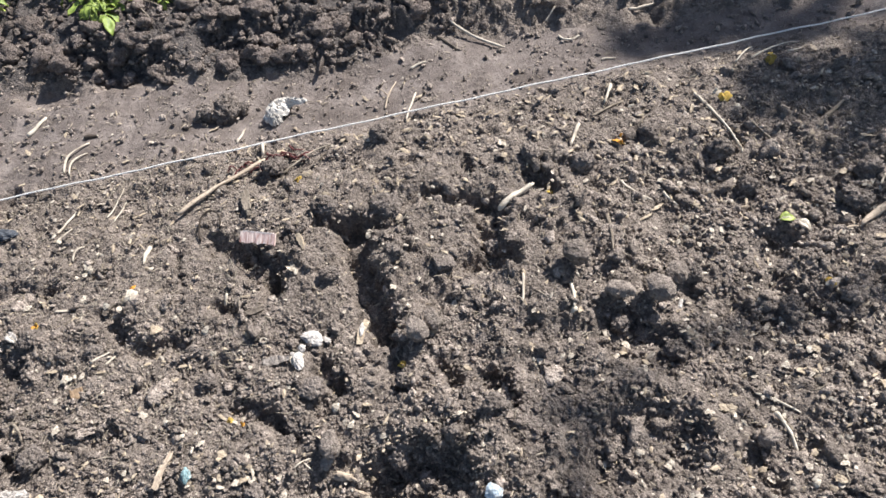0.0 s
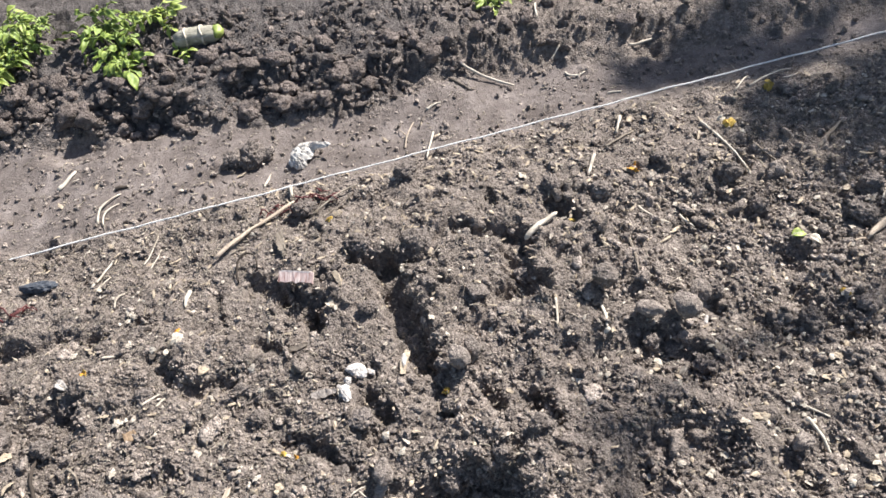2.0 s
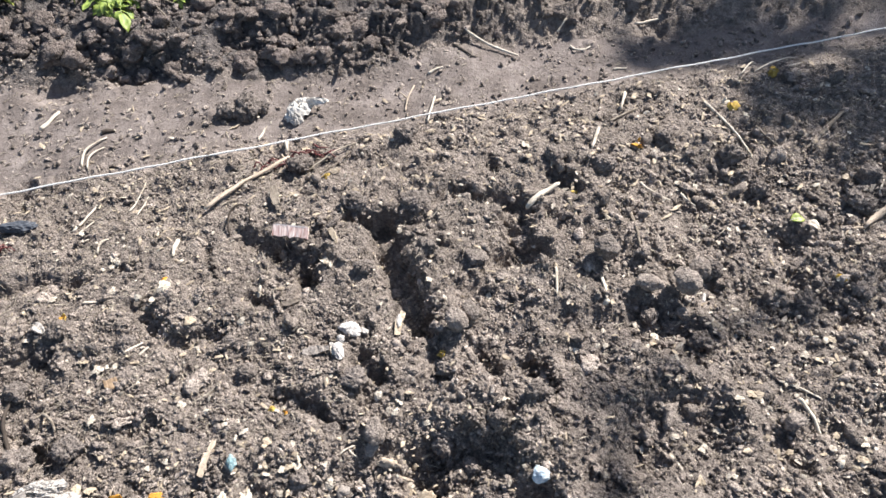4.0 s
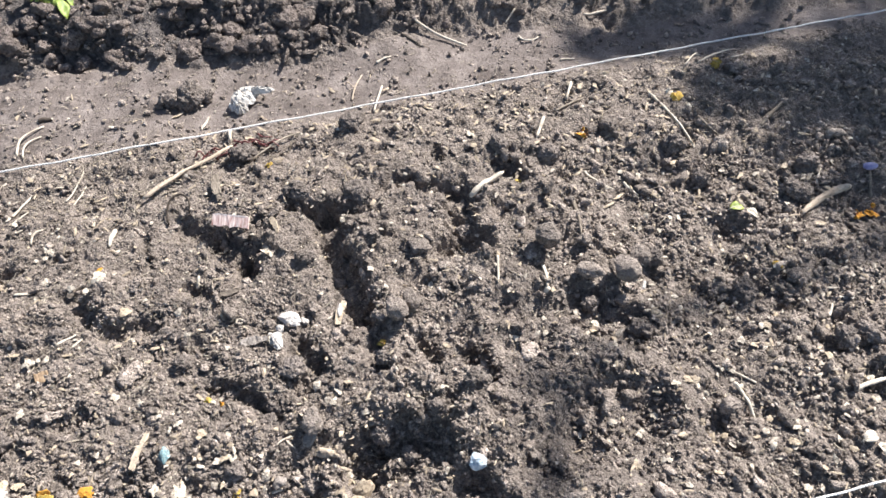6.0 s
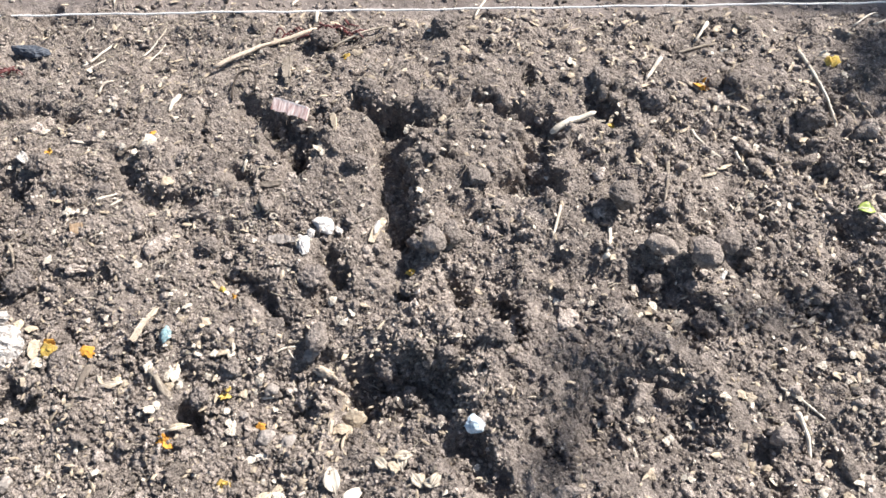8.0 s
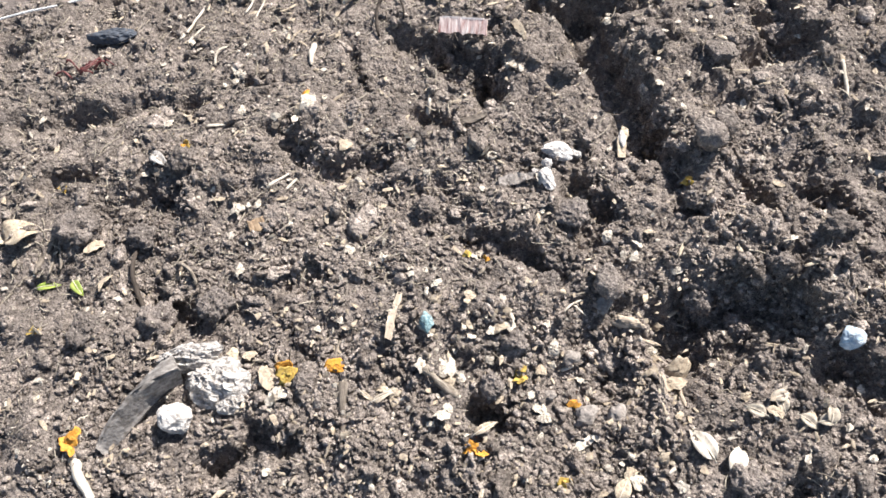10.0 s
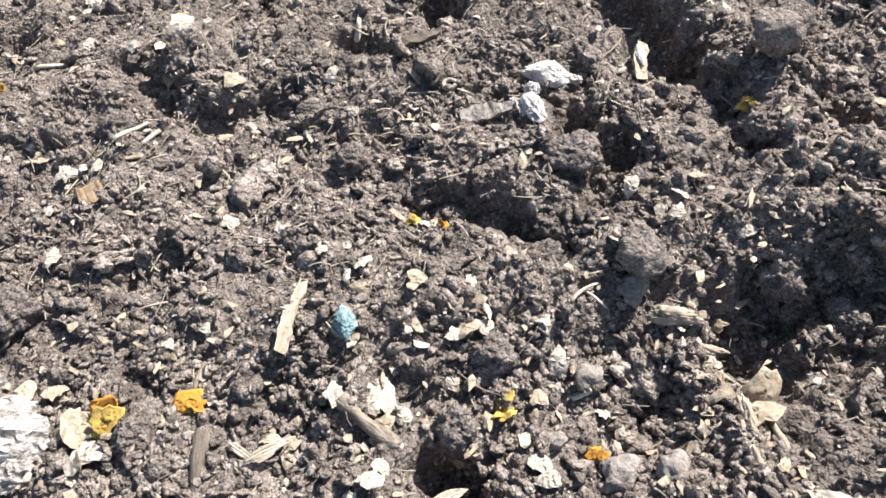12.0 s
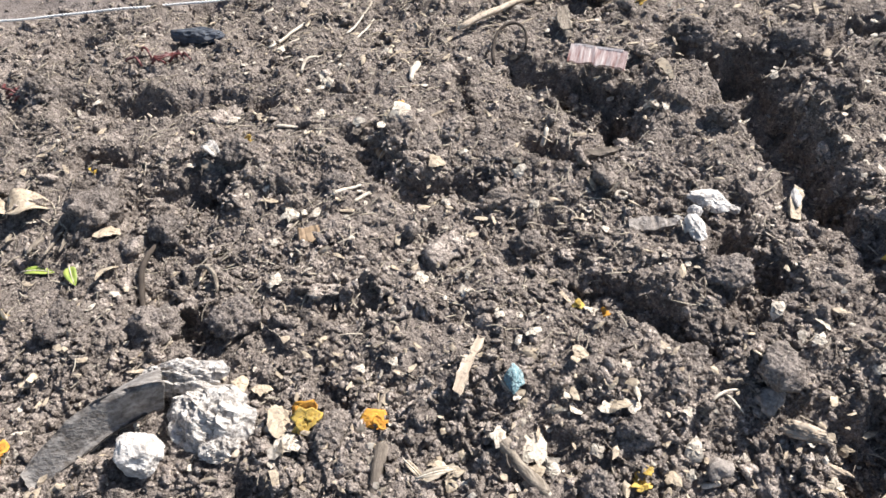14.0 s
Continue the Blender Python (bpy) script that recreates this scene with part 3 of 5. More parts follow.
def litter(x, y):
    right = 0.52 + 0.48 * step(0.12, 0.35, x) * (1 - step(0.55, 0.85, y))
    close = 0.9 * step(0.36, 0.2, y)
    return np.clip(np.maximum(right, close) * (0.7 + 0.9 * gradient_noise(x, y, 0.13, 15)), 0, 1) * (1 - 0.8 * lie_of_land(x, y)[1])


FLAKE = ((0.6, 1.3), (0.5, 1.0), (0.12, 0.25))
p = spots(7600, (-1.2, 1.0, -0.05, 1.3), litter)
scatter("eggshell_crumbs", ICO1, p, sizes(len(p), 0.0014, 0.0066, 3.0), FLAKE, 0.7, 0.38, (0.3, 1.0), eggshell, "small crushed white eggshell bits in soil", "eggshell", False, 0.0015)
p = spots(6800, (-1.2, 1.0, -0.05, 1.3), lambda x, y: np.clip(litter(x, y) + 0.15, 0, 1))
scatter("mulch_flakes", ICO1, p, sizes(len(p), 0.0014, 0.0074, 2.8), ((0.8, 1.6), (0.3, 0.7), (0.1, 0.25)), 0.8, 0.38, (0.3, 1.0), tan_shell, "tan flakes of dry plant mulch in soil", "mulch", False, 0.0015)


p = spots(520, (-1.0, -0.22, 0.03, 0.37))
scatter("mulch_flakes", ICO1, p, sizes(len(p), 0.0014, 0.0056, 2.4), ((0.8, 1.6), (0.4, 0.9), (0.1, 0.3)), 0.8, 0.38, (0.5, 1.2), tan_shell, "tan flakes of dry plant mulch in soil", "mulch", False, 0.002)
p = spots(240, (0.10, 0.95, 0.20, 0.95), patchy)
scatter("mulch_flakes", ICO1, p, sizes(len(p), 0.0022, 0.0080, 2.4), ((0.8, 1.6), (0.4, 0.9), (0.1, 0.25)), 0.8, 0.38, (0.5, 1.2), eggshell, "pale flakes of shell and dry husk in soil", "mulch", False, 0.002)
p = spots(1200, (-0.95, 0.75, 0.80, 1.20), patchy)
scatter("mulch_flakes", ICO1, p, sizes(len(p), 0.0022, 0.0085, 2.4), ((0.8, 1.8), (0.3, 0.7), (0.1, 0.25)), 0.8, 0.38, (0.5, 1.2), tan_shell, "tan flakes of dry plant mulch in soil", "mulch", False, 0.002)


def fibres(name, count, box, long, thick, material, label, category, chance=None):
    """Short bent fibres strewn over the soil, joined."""
    p = spots(count, box, chance)
    n = len(p)
    length, r = sizes(n, long[0], long[1]), sizes(n, thick[0], thick[1])
    heading, bend = rng.uniform(0, 2 * math.pi, n), rng.uniform(-1.1, 1.1, n)
    rise = rng.uniform(-0.25, 0.35, n)
    rings = []
    ring = np.array([(math.cos(a), math.sin(a)) for a in (0.5, 2.6, 4.7)])
    for s in np.linspace(-0.5, 0.5, 5):
        h = heading + bend * s
        x = p[:, 0] + length * s * np.cos(heading + bend * s * 0.5)
        y = p[:, 1] + length * s * np.sin(heading + bend * s * 0.5)
        z = ground_many(p[:, 0], p[:, 1]) + 0.002 + r + length * rise * s + length * 0.12 * (0.25 - s * s)
        w = r * (1.0 - 0.5 * abs(s))
        for u, v in ring:
            rings.append(np.stack([x - np.sin(h) * u * w, y + np.cos(h) * u * w, z + v * w], 1))
    verts = np.stack(rings, 1)
    f = np.array([(3 * k + a, 3 * k + (a + 1) % 3, 3 * k + 3 + (a + 1) % 3, 3 * k + 3 + a) for k in range(4) for a in range(3)])
    faces = (f[None] + (np.arange(n) * 15)[:, None, None]).reshape(-1, 4)
    me = quick_mesh(name, verts.reshape(-1, 3), faces)
    me.materials.append(material)
    return tagged(new(name, me), label, category, kind="stuff")


fibres("straw_bits", 3400, (-1.3, 1.1, -0.05, 1.45), (0.005, 0.028), (0.0005, 0.0012), dull_straw, "short pale straw bits strewn on soil", "straw")
fibres("straw_bits", 1700, (-1.5, -0.45, 0.35, 1.08), (0.006, 0.034), (0.0005, 0.0013), dull_straw, "short pale straw bits strewn on soil", "straw", off_path)
fibres("root_hairs", 3200, (-1.3, 1.1, -0.05, 1.35), (0.008, 0.045), (0.0004, 0.0009), bark, "thin brown root fibres in the soil", "roots", off_path)


# ---- builders for single things ----


def mesh_of(name, verts, faces, material, smooth=True):
    me = bpy.data.meshes.new(name)
    me.from_pydata([tuple(map(float, v)) for v in verts], [], [tuple(map(int, f)) for f in faces])
    for q in me.polygons:
        q.use_smooth = smooth
    me.materials.append(material)
    return me


def part(name, me, parent, label="", m=None):
    ob = new(name, me)
    ob.parent = parent
    if m is not None:
        ob.matrix_basis = m
    return tagged(ob, label)


def tube(points, radii, sides=8, uneven=0.15):
    """Vertices and faces of a closed tube along points with a radius for each."""
    pts = np.array(points, float)
    ways = np.gradient(pts, axis=0)
    ways /= np.linalg.norm(ways, axis=1, keepdims=True)
    verts, faces = [], []
    skin = rng.uniform(-1, 1, (len(pts) + 4, sides))
    skin = 1 + uneven * 1.6 * sum(skin[k:k + len(pts)] for k in range(5)) / 5
    for k, (c, w) in enumerate(zip(pts, ways)):
        side = np.cross(w, (0, 0, 1.0)) if abs(w[2]) < 0.9 else np.cross(w, (1.0, 0, 0))
        side /= np.linalg.norm(side)
        up = np.cross(side, w)
        for a in range(sides):
            t = 2 * math.pi * a / sides
            verts.append(c + radii[k] * skin[k, a] * (math.cos(t) * side + math.sin(t) * up))
    for k in range(len(pts) - 1):
        for a in range(sides):
            b = (a + 1) % sides
            faces.append((k * sides + a, k * sides + b, (k + 1) * sides + b, (k + 1) * sides + a))
    faces.append(tuple(range(sides))[::-1])
    faces.append(tuple((len(pts) - 1) * sides + a for a in range(sides)))
    return verts, faces


def along(places, count):
    """Smooth points through places (x, y), evenly spread."""
    p = np.array(places, float)
    if len(p) == 2:
        side = np.array([-(p[1] - p[0])[1], (p[1] - p[0])[0]]) * rng.uniform(-0.06, 0.06)
        p = np.array([p[0], (p[0] + p[1]) / 2 + side, p[1]])
    s = np.linspace(0, len(p) - 1, count)
    fit_x, fit_y = np.polyfit(np.arange(len(p)), p[:, 0], len(p) - 1), np.polyfit(np.arange(len(p)), p[:, 1], len(p) - 1)
    return np.stack([np.polyval(fit_x, s), np.polyval(fit_y, s)], 1)


def twig(places, radius, material, label, category="twig", name="twig", lift=0.0, taper=0.7, knots=0.15, ends=True, sink=0.0):
    """A stalk or stick that lies on the soil along places; thick ones have broken ends of their own."""
    count = 12 if len(places) < 3 else 18
    line = along(places, count)
    land = np.array([ground_at(x, y) for x, y in line])
    s = np.linspace(0, 1, count)
    level = np.polyval(np.polyfit(s, land, 1), s)
    z = 0.8 * level + 0.2 * land + radius * 0.7 + 0.45 * max(0.0, float((land - level).max())) + lift * 4 * s * (1 - s)
    z += radius * (0.25 * np.sin(s * 9 + rng.uniform(0, 6)) - sink)
    r = radius * (1 - (1 - taper) * s) * (1 + knots * np.interp(s, np.linspace(0, 1, 5), rng.uniform(-1, 1, 5)))
    r[0] *= 0.75
    r[-1] *= 0.7
    base = Vector((line[0][0], line[0][1], z[0]))
    pts = np.column_stack([line, z]) - np.array(base)
    way = math.atan2(pts[-1][1], pts[-1][0])
    co, si = math.cos(way), math.sin(way)
    pts = np.column_stack([pts[:, 0] * co + pts[:, 1] * si, pts[:, 1] * co - pts[:, 0] * si, pts[:, 2]])
    ob = new(name, mesh_of(name, *tube(pts, r, 9), material))
    ob.matrix_basis = pose(base.x, base.y, base.z, 0, 0, math.degrees(way))
    tagged(ob, label, category)
    if ends and radius > 0.0042:
        for k, near in ((0, 1), (-1, -2)):
            way = pts[k] - pts[near]
            way /= np.linalg.norm(way)
            cap = tube([pts[k] - way * 0.002, pts[k] + way * radius * 0.35], [r[k] * 0.96, r[k] * 0.55], 9, 0.3)
            part("broken_end", mesh_of("broken_end", *cap, straw, False), ob, "pale splintered end")
    return ob


def plate(outline, rings, curl, thick, lumps=0.0):
    """Vertices and faces of a thin curved plate with the outline (radius by angle), cupped by curl, with thickness."""
    n = len(outline)
    top = [(0.0, 0.0, 0.0)]
    for k in range(1, rings + 1):
        f = k / rings
        for a in range(n):
            t, r = 2 * math.pi * a / n, outline[a] * f
            x, y = r * math.cos(t), r * math.sin(t)
            top.append((x, y, -curl * (x * x + 0.6 * y * y) + lumps * rng.uniform(-1, 1)))
    faces = [(0, 1 + a, 1 + (a + 1) % n) for a in range(n)]
    for k in range(rings - 1):
        for a in range(n):
            b = (a + 1) % n
            faces.append((1 + k * n + a, 1 + (k + 1) * n + a, 1 + (k + 1) * n + b, 1 + k * n + b))
    m = len(top)
    verts = top + [(x * 0.97, y * 0.97, z - thick) for x, y, z in top]
    faces += [tuple(m + i for i in f[::-1]) for f in faces]
    rim = 1 + (rings - 1) * n
    for a in range(n):
        b = (a + 1) % n
        faces.append((rim + a, m + rim + a, m + rim + b, rim + b))
    return verts, faces


def uneven_outline(count, long, wide, rough=0.22):
    out = []
    for a in range(count):
        t = 2 * math.pi * a / count
        out.append((1 + rough * rng.uniform(-1, 1)) * long * wide / math.hypot(wide * math.cos(t), long * math.sin(t)))
    return out


def settle(ob, x, y, lift, rx=0.0, ry=0.0, rz=0.0, scale=1.0):
    ob.matrix_basis = pose(x, y, ground_at(x, y) + lift, rx, ry, rz) @ Matrix.Diagonal((scale, scale, scale, 1))
    return ob


SHELLS = [mesh_of("eggshell_piece", *plate(uneven_outline(13, 0.010, 0.0072, 0.38), 3, rng.uniform(18, 40), 0.0007, 0.0007), eggshell, False) for _ in range(7)]
TAN_SHELLS = [mesh_of("shell_piece", *plate(uneven_outline(13, 0.010, 0.007, 0.38), 3, rng.uniform(14, 36), 0.0008, 0.0008), tan_shell, False) for _ in range(4)]


def shell(x, y, size=1.0, tan=False, label=""):
    """A broken bit of eggshell lying tilted on the soil; size 1 is 2 cm across."""
    some = TAN_SHELLS if tan else SHELLS
    ob = new("eggshell_piece", some[int(rng.integers(len(some)))])
    size *= 0.85
    settle(ob, x, y, 0.004 * size + 0.004, rng.uniform(-32, 32), rng.uniform(-32, 32), rng.uniform(0, 360), size)
    return tagged(ob, label or ("tan stained eggshell fragment on dark soil" if tan else "broken white eggshell fragment on dark soil"), "eggshell", "eggshell fragments")


def lumpy(levels, rough, fine, seed, squash=(1, 1, 0.8)):
    """A clod: a ball with broad and fine unevenness."""
    v, f = ico(levels)
    out = []
    for p in v:
        q = Vector(p)
        d = 1 + rough * noise.fractal(q * 1.1 + Vector((seed * 7.1, 0, 0)), 1.0, 2.0, 3) + fine * noise.fractal(q * 4.3 + Vector((0, seed * 5.3, 0)), 0.8, 2.1, 4)
        d -= fine * 1.3 * max(0.0, noise.noise(q * 8 + Vector((0, 0, seed * 3.7))))
        out.append((p[0] * d * squash[0], p[1] * d * squash[1], p[2] * d * squash[2]))
    return out, f


CLODS = [mesh_of("soil_clod", *lumpy(4, 0.34, 0.24, k + 1, (1, 0.88, 0.8)), clod_soil) for k in range(7)]


BANK_CLODS = [mesh_of("bank_clod", *lumpy(3, 0.42, 0.24, k + 21, (1, 0.85, 0.8)), bank_soil) for k in range(6)]


def clod(x, y, radius, flat=1.0, sink=0.25, label="rounded clod of dark grey-brown soil", smooth=False):
    forms = SMOOTH_CLODS if smooth else CLODS
    ob = new("soil_clod", forms[int(rng.integers(len(forms)))])
    ob.matrix_basis = pose(x, y, ground_at(x, y) + radius * (0.7 * flat - sink - 0.15), rng.uniform(-15, 15), rng.uniform(-15, 15), rng.uniform(0, 360)) @ Matrix.Diagonal((radius, radius, radius * flat, 1))
    return tagged(ob, label, "clod", "soil clods on the bed")


def crumple(levels, folds, seed, squash):
    """A crumpled wad: a ball cut by many random planes, with creases between the flats."""
    v, f = ico(levels)
    pick = np.random.default_rng(int(seed * 13 + 5))
    ways = pick.normal(size=(46, 3))
    ways /= np.linalg.norm(ways, axis=1, keepdims=True)
    reach = pick.uniform(1.0 - folds, 1.06, 46)
    flat = (reach / np.maximum(v @ ways.T, 0.05)).min(1)
    out = []
    for p, d in zip(v, np.minimum(flat, 1.35)):
        q = Vector(p)
        for k, (scale, depth) in enumerate(((2.3, folds * 0.5), (5.5, folds * 0.28), (12.0, folds * 0.14))):
            d += depth * (0.25 - abs(noise.noise(q * scale + Vector((seed * 3.3 + k, seed, 0)))))
        out.append((p[0] * d * squash[0], p[1] * d * squash[1], p[2] * d * squash[2]))
    return out, f


SMOOTH_CLODS = [mesh_of("soil_clod", *crumple(4, 0.42, k + 51, (1.10, 0.88, 0.82)), firm_soil) for k in range(5)]


def wad(name, x, y, size, material, label, category, seed, folds=0.35, levels=4, lift=0.6, turn=0.0, tip=0.0):
    me = mesh_of(name, *crumple(levels, folds, seed, size), material, False)
    return tagged(settle(new(name, me), x, y, size[2] * lift, tip, 0, turn), label, category)


def drape(long, wide, high, seed, rings=16, round_about=48, crease=0.30):
    """A crumpled sheet lying in a heap: a ragged dome full of creases, closed underneath."""
    at, verts, faces = Vector((seed * 2.7, seed * 1.3, seed)), [(0.0, 0.0, high)], []
    for k in range(1, rings + 1):
        f = k / rings
        for a in range(round_about):
            t = 2 * math.pi * a / round_about
            edge = 1 + 0.22 * noise.noise(Vector((math.cos(t), math.sin(t), 0)) * 1.7 + at) + 0.09 * noise.noise(Vector((math.cos(t), math.sin(t), 1)) * 6 + at)
            x, y = f * edge * math.cos(t), f * edge * math.sin(t)
            q = Vector((x, y, 0))
            fold = sum(w * (0.28 - abs(noise.noise(q * m + at))) for m, w in ((1.8, 1.0), (4.2, 0.7), (9.0, 0.45), (17.0, 0.25)))
            z = high * (1 - f ** 2.6) + crease * high * fold * 1.6
            side = 1 + 0.10 * noise.noise(q * 5 + at)
            verts.append((x * long * side, y * wide * side, max(z, -0.010 if f > 0.9 else z)))
    faces += [(0, 1 + a, 1 + (a + 1) % round_about) for a in range(round_about)]
    for k in range(rings - 1):
        for a in range(round_about):
            b = (a + 1) % round_about
            faces.append((1 + k * round_about + a, 1 + (k + 1) * round_about + a, 1 + (k + 1) * round_about + b, 1 + k * round_about + b))
    rim = 1 + (rings - 1) * round_about
    verts.append((0.0, 0.0, -0.004))
    faces += [(len(verts) - 1, rim + (a + 1) % round_about, rim + a) for a in range(round_about)]
    return verts, faces


def blade(long, wide, bend, fold, tip=0.8, rows=9, thick=0.0004, wave=0.0, seed=0):
    """A leaf blade along +x from its stalk, arched by bend and folded along its rib; a closed thin solid."""
    verts, cols = [], 5
    for side in (0, 1):
        for k in range(rows + 1):
            s = k / rows
            half = wide * max(0.06, math.sin(math.pi * min(1, s ** tip * 0.96 + 0.04)) ** 0.8)
            for c in range(cols):
                u = c / (cols - 1) * 2 - 1
                z = bend * long * (s - s * s * 1.6) + fold * half * abs(u) + wave * wide * math.sin(s * 9 + seed + u * 2)
                verts.append((long * s, half * u, z - side * thick))
    faces, m = [], (rows + 1) * cols
    for k in range(rows):
        for c in range(cols - 1):
            a = k * cols + c
            faces.append((a, a + cols, a + cols + 1, a + 1))
            faces.append((m + a, m + a + 1, m + a + cols + 1, m + a + cols))
        for c in (0, cols - 1):
            a = k * cols + c
            faces.append((a, m + a, m + a + cols, a + cols) if c == 0 else (a, a + cols, m + a + cols, m + a))
    for c in range(cols - 1):
        a, b = c, rows * cols + c
        faces.append((a, a + 1, m + a + 1, m + a))
        faces.append((b, m + b, m + b + 1, b + 1))
    return verts, faces


def petals(x, y, size, count, material, label, turn=0.0, category="petals", lift=0.006):
    """A few torn, cupped petals still hanging together."""
    base = new("flower_scrap", None)
    settle(base, x, y, lift, 0, 0, turn)
    tagged(base, label, category)
    for k in range(count):
        big = 1.15 if k == 0 else rng.uniform(0.45, 0.85)
        outline = uneven_outline(14, size * big * rng.uniform(0.50, 0.66), size * big * rng.uniform(0.34, 0.50), 0.32)
        me = mesh_of("petal", *plate(outline, 5, rng.uniform(-14, 20) * 0.02 / size, 0.0004, size * 0.045), material)
        a = 2.4 * k + rng.uniform(-0.5, 0.5)
        part("petal", me, base, "", pose(size * 0.20 * k * math.cos(a), size * 0.20 * k * math.sin(a), 0.0026 * k, rng.uniform(-45, 45), rng.uniform(-45, 45), math.degrees(a)))
    return base


def leaf(x, y, long, wide, material, label, turn, bend=0.3, fold=0.25, tip=0.0, category="leaf", lift=0.008):
    ob = new("fallen_leaf", None)
    settle(ob, x, y, lift, 0, tip, turn)
    tagged(ob, label, category)
    part("leaf_blade", mesh_of("leaf_blade", *blade(long, wide, bend, fold, 0.8, 10, 0.0005, 0.12, x * 40), material), ob)
    rib = [(long * s, 0, bend * long * (s - s * s * 1.6) + 0.0006) for s in np.linspace(-0.12, 0.92, 8)]
    part("leaf_rib", mesh_of("leaf_rib", *tube(rib, np.linspace(0.0009, 0.0004, 8), 5), straw), ob, "pale thin midrib")
    return ob


def chip(x, y, long, wide, thick, material, label, turn, tip=(0, 0), name="wood_chip", category="wood chip", lift=None):
    """A split flake of wood or board: a slab with ragged ends and uneven faces."""
    rows, verts, faces = 9, [], []
    ends = rng.uniform(-0.20, 0.16, (2, 2)).repeat(2, 1) * long + rng.uniform(-0.04, 0.04, (2, 4)) * long
    sway, bow, narrow = rng.uniform(-0.10, 0.10), rng.uniform(-0.06, 0.06), rng.uniform(0.2, 0.65)
    for k in range(rows + 1):
        s = k / rows
        for c, (u, w) in enumerate(((-1, -1), (1, -1), (1, 1), (-1, 1))):
            xx = (s - 0.5) * long + (ends[0, c] if k == 0 else ends[1, c] if k == rows else 0)
            taper = 1 - narrow * abs(s - 0.4) ** 1.5 * 2
            verts.append((xx, u * wide / 2 * taper * (1 + 0.2 * rng.uniform(-1, 1)) + sway * long * math.sin(3 * s), w * thick / 2 * (1 + 0.4 * rng.uniform(-1, 1)) + bow * long * math.sin(math.pi * s)))
    for k in range(rows):
        for c in range(4):
            d = (c + 1) % 4
            faces.append((4 * k + c, 4 * k + 4 + c, 4 * k + 4 + d, 4 * k + d))
    faces += [(0, 1, 2, 3), (4 * rows + 3, 4 * rows + 2, 4 * rows + 1, 4 * rows)]
    me = mesh_of(name, verts, faces, material, False)
    way = Vector((math.cos(radians(turn)), math.sin(radians(turn)))) * long * 0.35
    knoll = max(ground_at(x + way.x, y + way.y), ground_at(x - way.x, y - way.y)) - ground_at(x, y)
    ob = settle(new(name, me), x, y, thick * 0.6 + 0.002 + 0.5 * max(0.0, knoll) if lift is None else lift, tip[0], tip[1], turn)
    return tagged(ob, label, category)


# ---- the two twine lines along the bed ----


def string_line(x0, x1, y_at, z_at, label):
    """A line of two twisted strands, pulled over the soil."""
    base = new("string_line", None)
    base.location = (x0, y_at(x0), z_at(x0))
    tagged(base, label, "string", "strings along the bed")
    s = np.arange(0, x1 - x0, 0.0028)
    for k in range(2):
        a = s / 0.012 * 2 * math.pi + math.pi * k
        sway = 0.0012 * np.sin(s * 23) + 0.0008 * np.sin(s * 61 + 1)
        pts = np.stack([s, np.array([y_at(x0 + v) - y_at(x0) for v in s]) + sway + 0.0009 * np.cos(a), np.array([z_at(x0 + v) - z_at(x0) for v in s]) + 0.0009 * np.sin(a)], 1)
        part("strand", mesh_of("strand", *tube(pts, np.full(len(s), 0.0014), 6, 0.1), twine), base)
    return base


def rest(y_at, over):
    """Heights of a taut line that rests on the highest soil under it."""
    xs = np.linspace(-1.7, 1.3, 240)
    land = np.array([ground_at(x, y_at(x)) for x in xs])
    curve = np.polyfit(xs, land, 2)
    lift = over + float(np.percentile(land - np.polyval(curve, xs), 93))
    over_hump = np.maximum(0, land + 0.005 - np.polyval(curve, xs) - lift)
    pull = np.array([np.max(over_hump * np.clip(1 - np.abs(xs - x) / 0.22, 0, 1)) for x in xs])
    pull = np.convolve(np.pad(pull, 6, "edge"), np.ones(13) / 13, "valid")
    return lambda x: float(np.polyval(curve, x)) + lift + float(np.interp(x, xs, pull))


far_rest = rest(lambda x: 1.166 + 0.168 * x, 0.004)
near_rest = rest(lambda x: 0.102 + 0.204 * x, -0.002)
string_line(-1.9, 1.5, lambda x: 1.192 + 0.173 * x - 1.067 * far_rest(x), far_rest, "taut white twine stretched along the path edge")
string_line(-1.5, 1.3, lambda x: 0.102 + 0.204 * x, near_rest, "taut white twine along the bed's near edge")

# ---- sticks and stalks ----
PALE, BROWN, THIN = "pale dry plant stalk lying on dark soil", "brown weathered twig lying on the soil", "thin pale straw stalk lying on soil"
twig([(-0.687, 0.865), (-0.613, 0.944), (-0.533, 1.027)], 0.0048, peeled, "long pale peeled stick on the tilled bed", "stick", "stick", taper=0.9, lift=0.004)
twig([(-0.546, 1.085), (-0.540, 1.045)], 0.0050, straw, "short forked pale stalk standing by the string", lift=0.012)
twig([(-0.556, 1.092), (-0.546, 1.066)], 0.0030, straw, "short forked pale stalk standing by the string", lift=0.010)
twig([(-0.120, 1.470), (-0.070, 1.428), (0.014, 1.378)], 0.0040, straw, "long bent pale stalk lying on the path")
twig([(-1.149, 1.166), (-1.117, 1.220)], 0.0050, straw, "short pale cut stalk on the path", "stick", "stick")
twig([(-1.006, 1.029), (-1.003, 1.076), (-0.971, 1.118)], 0.0028, straw, PALE, lift=0.008)
twig([(-0.992, 1.023), (-0.992, 1.059), (-0.969, 1.088)], 0.0022, straw, PALE, lift=0.006)
twig([(-0.988, 1.134), (-0.958, 1.140)], 0.0050, dark_root, "short dark piece of bark on the path", "bark", "bark_piece")
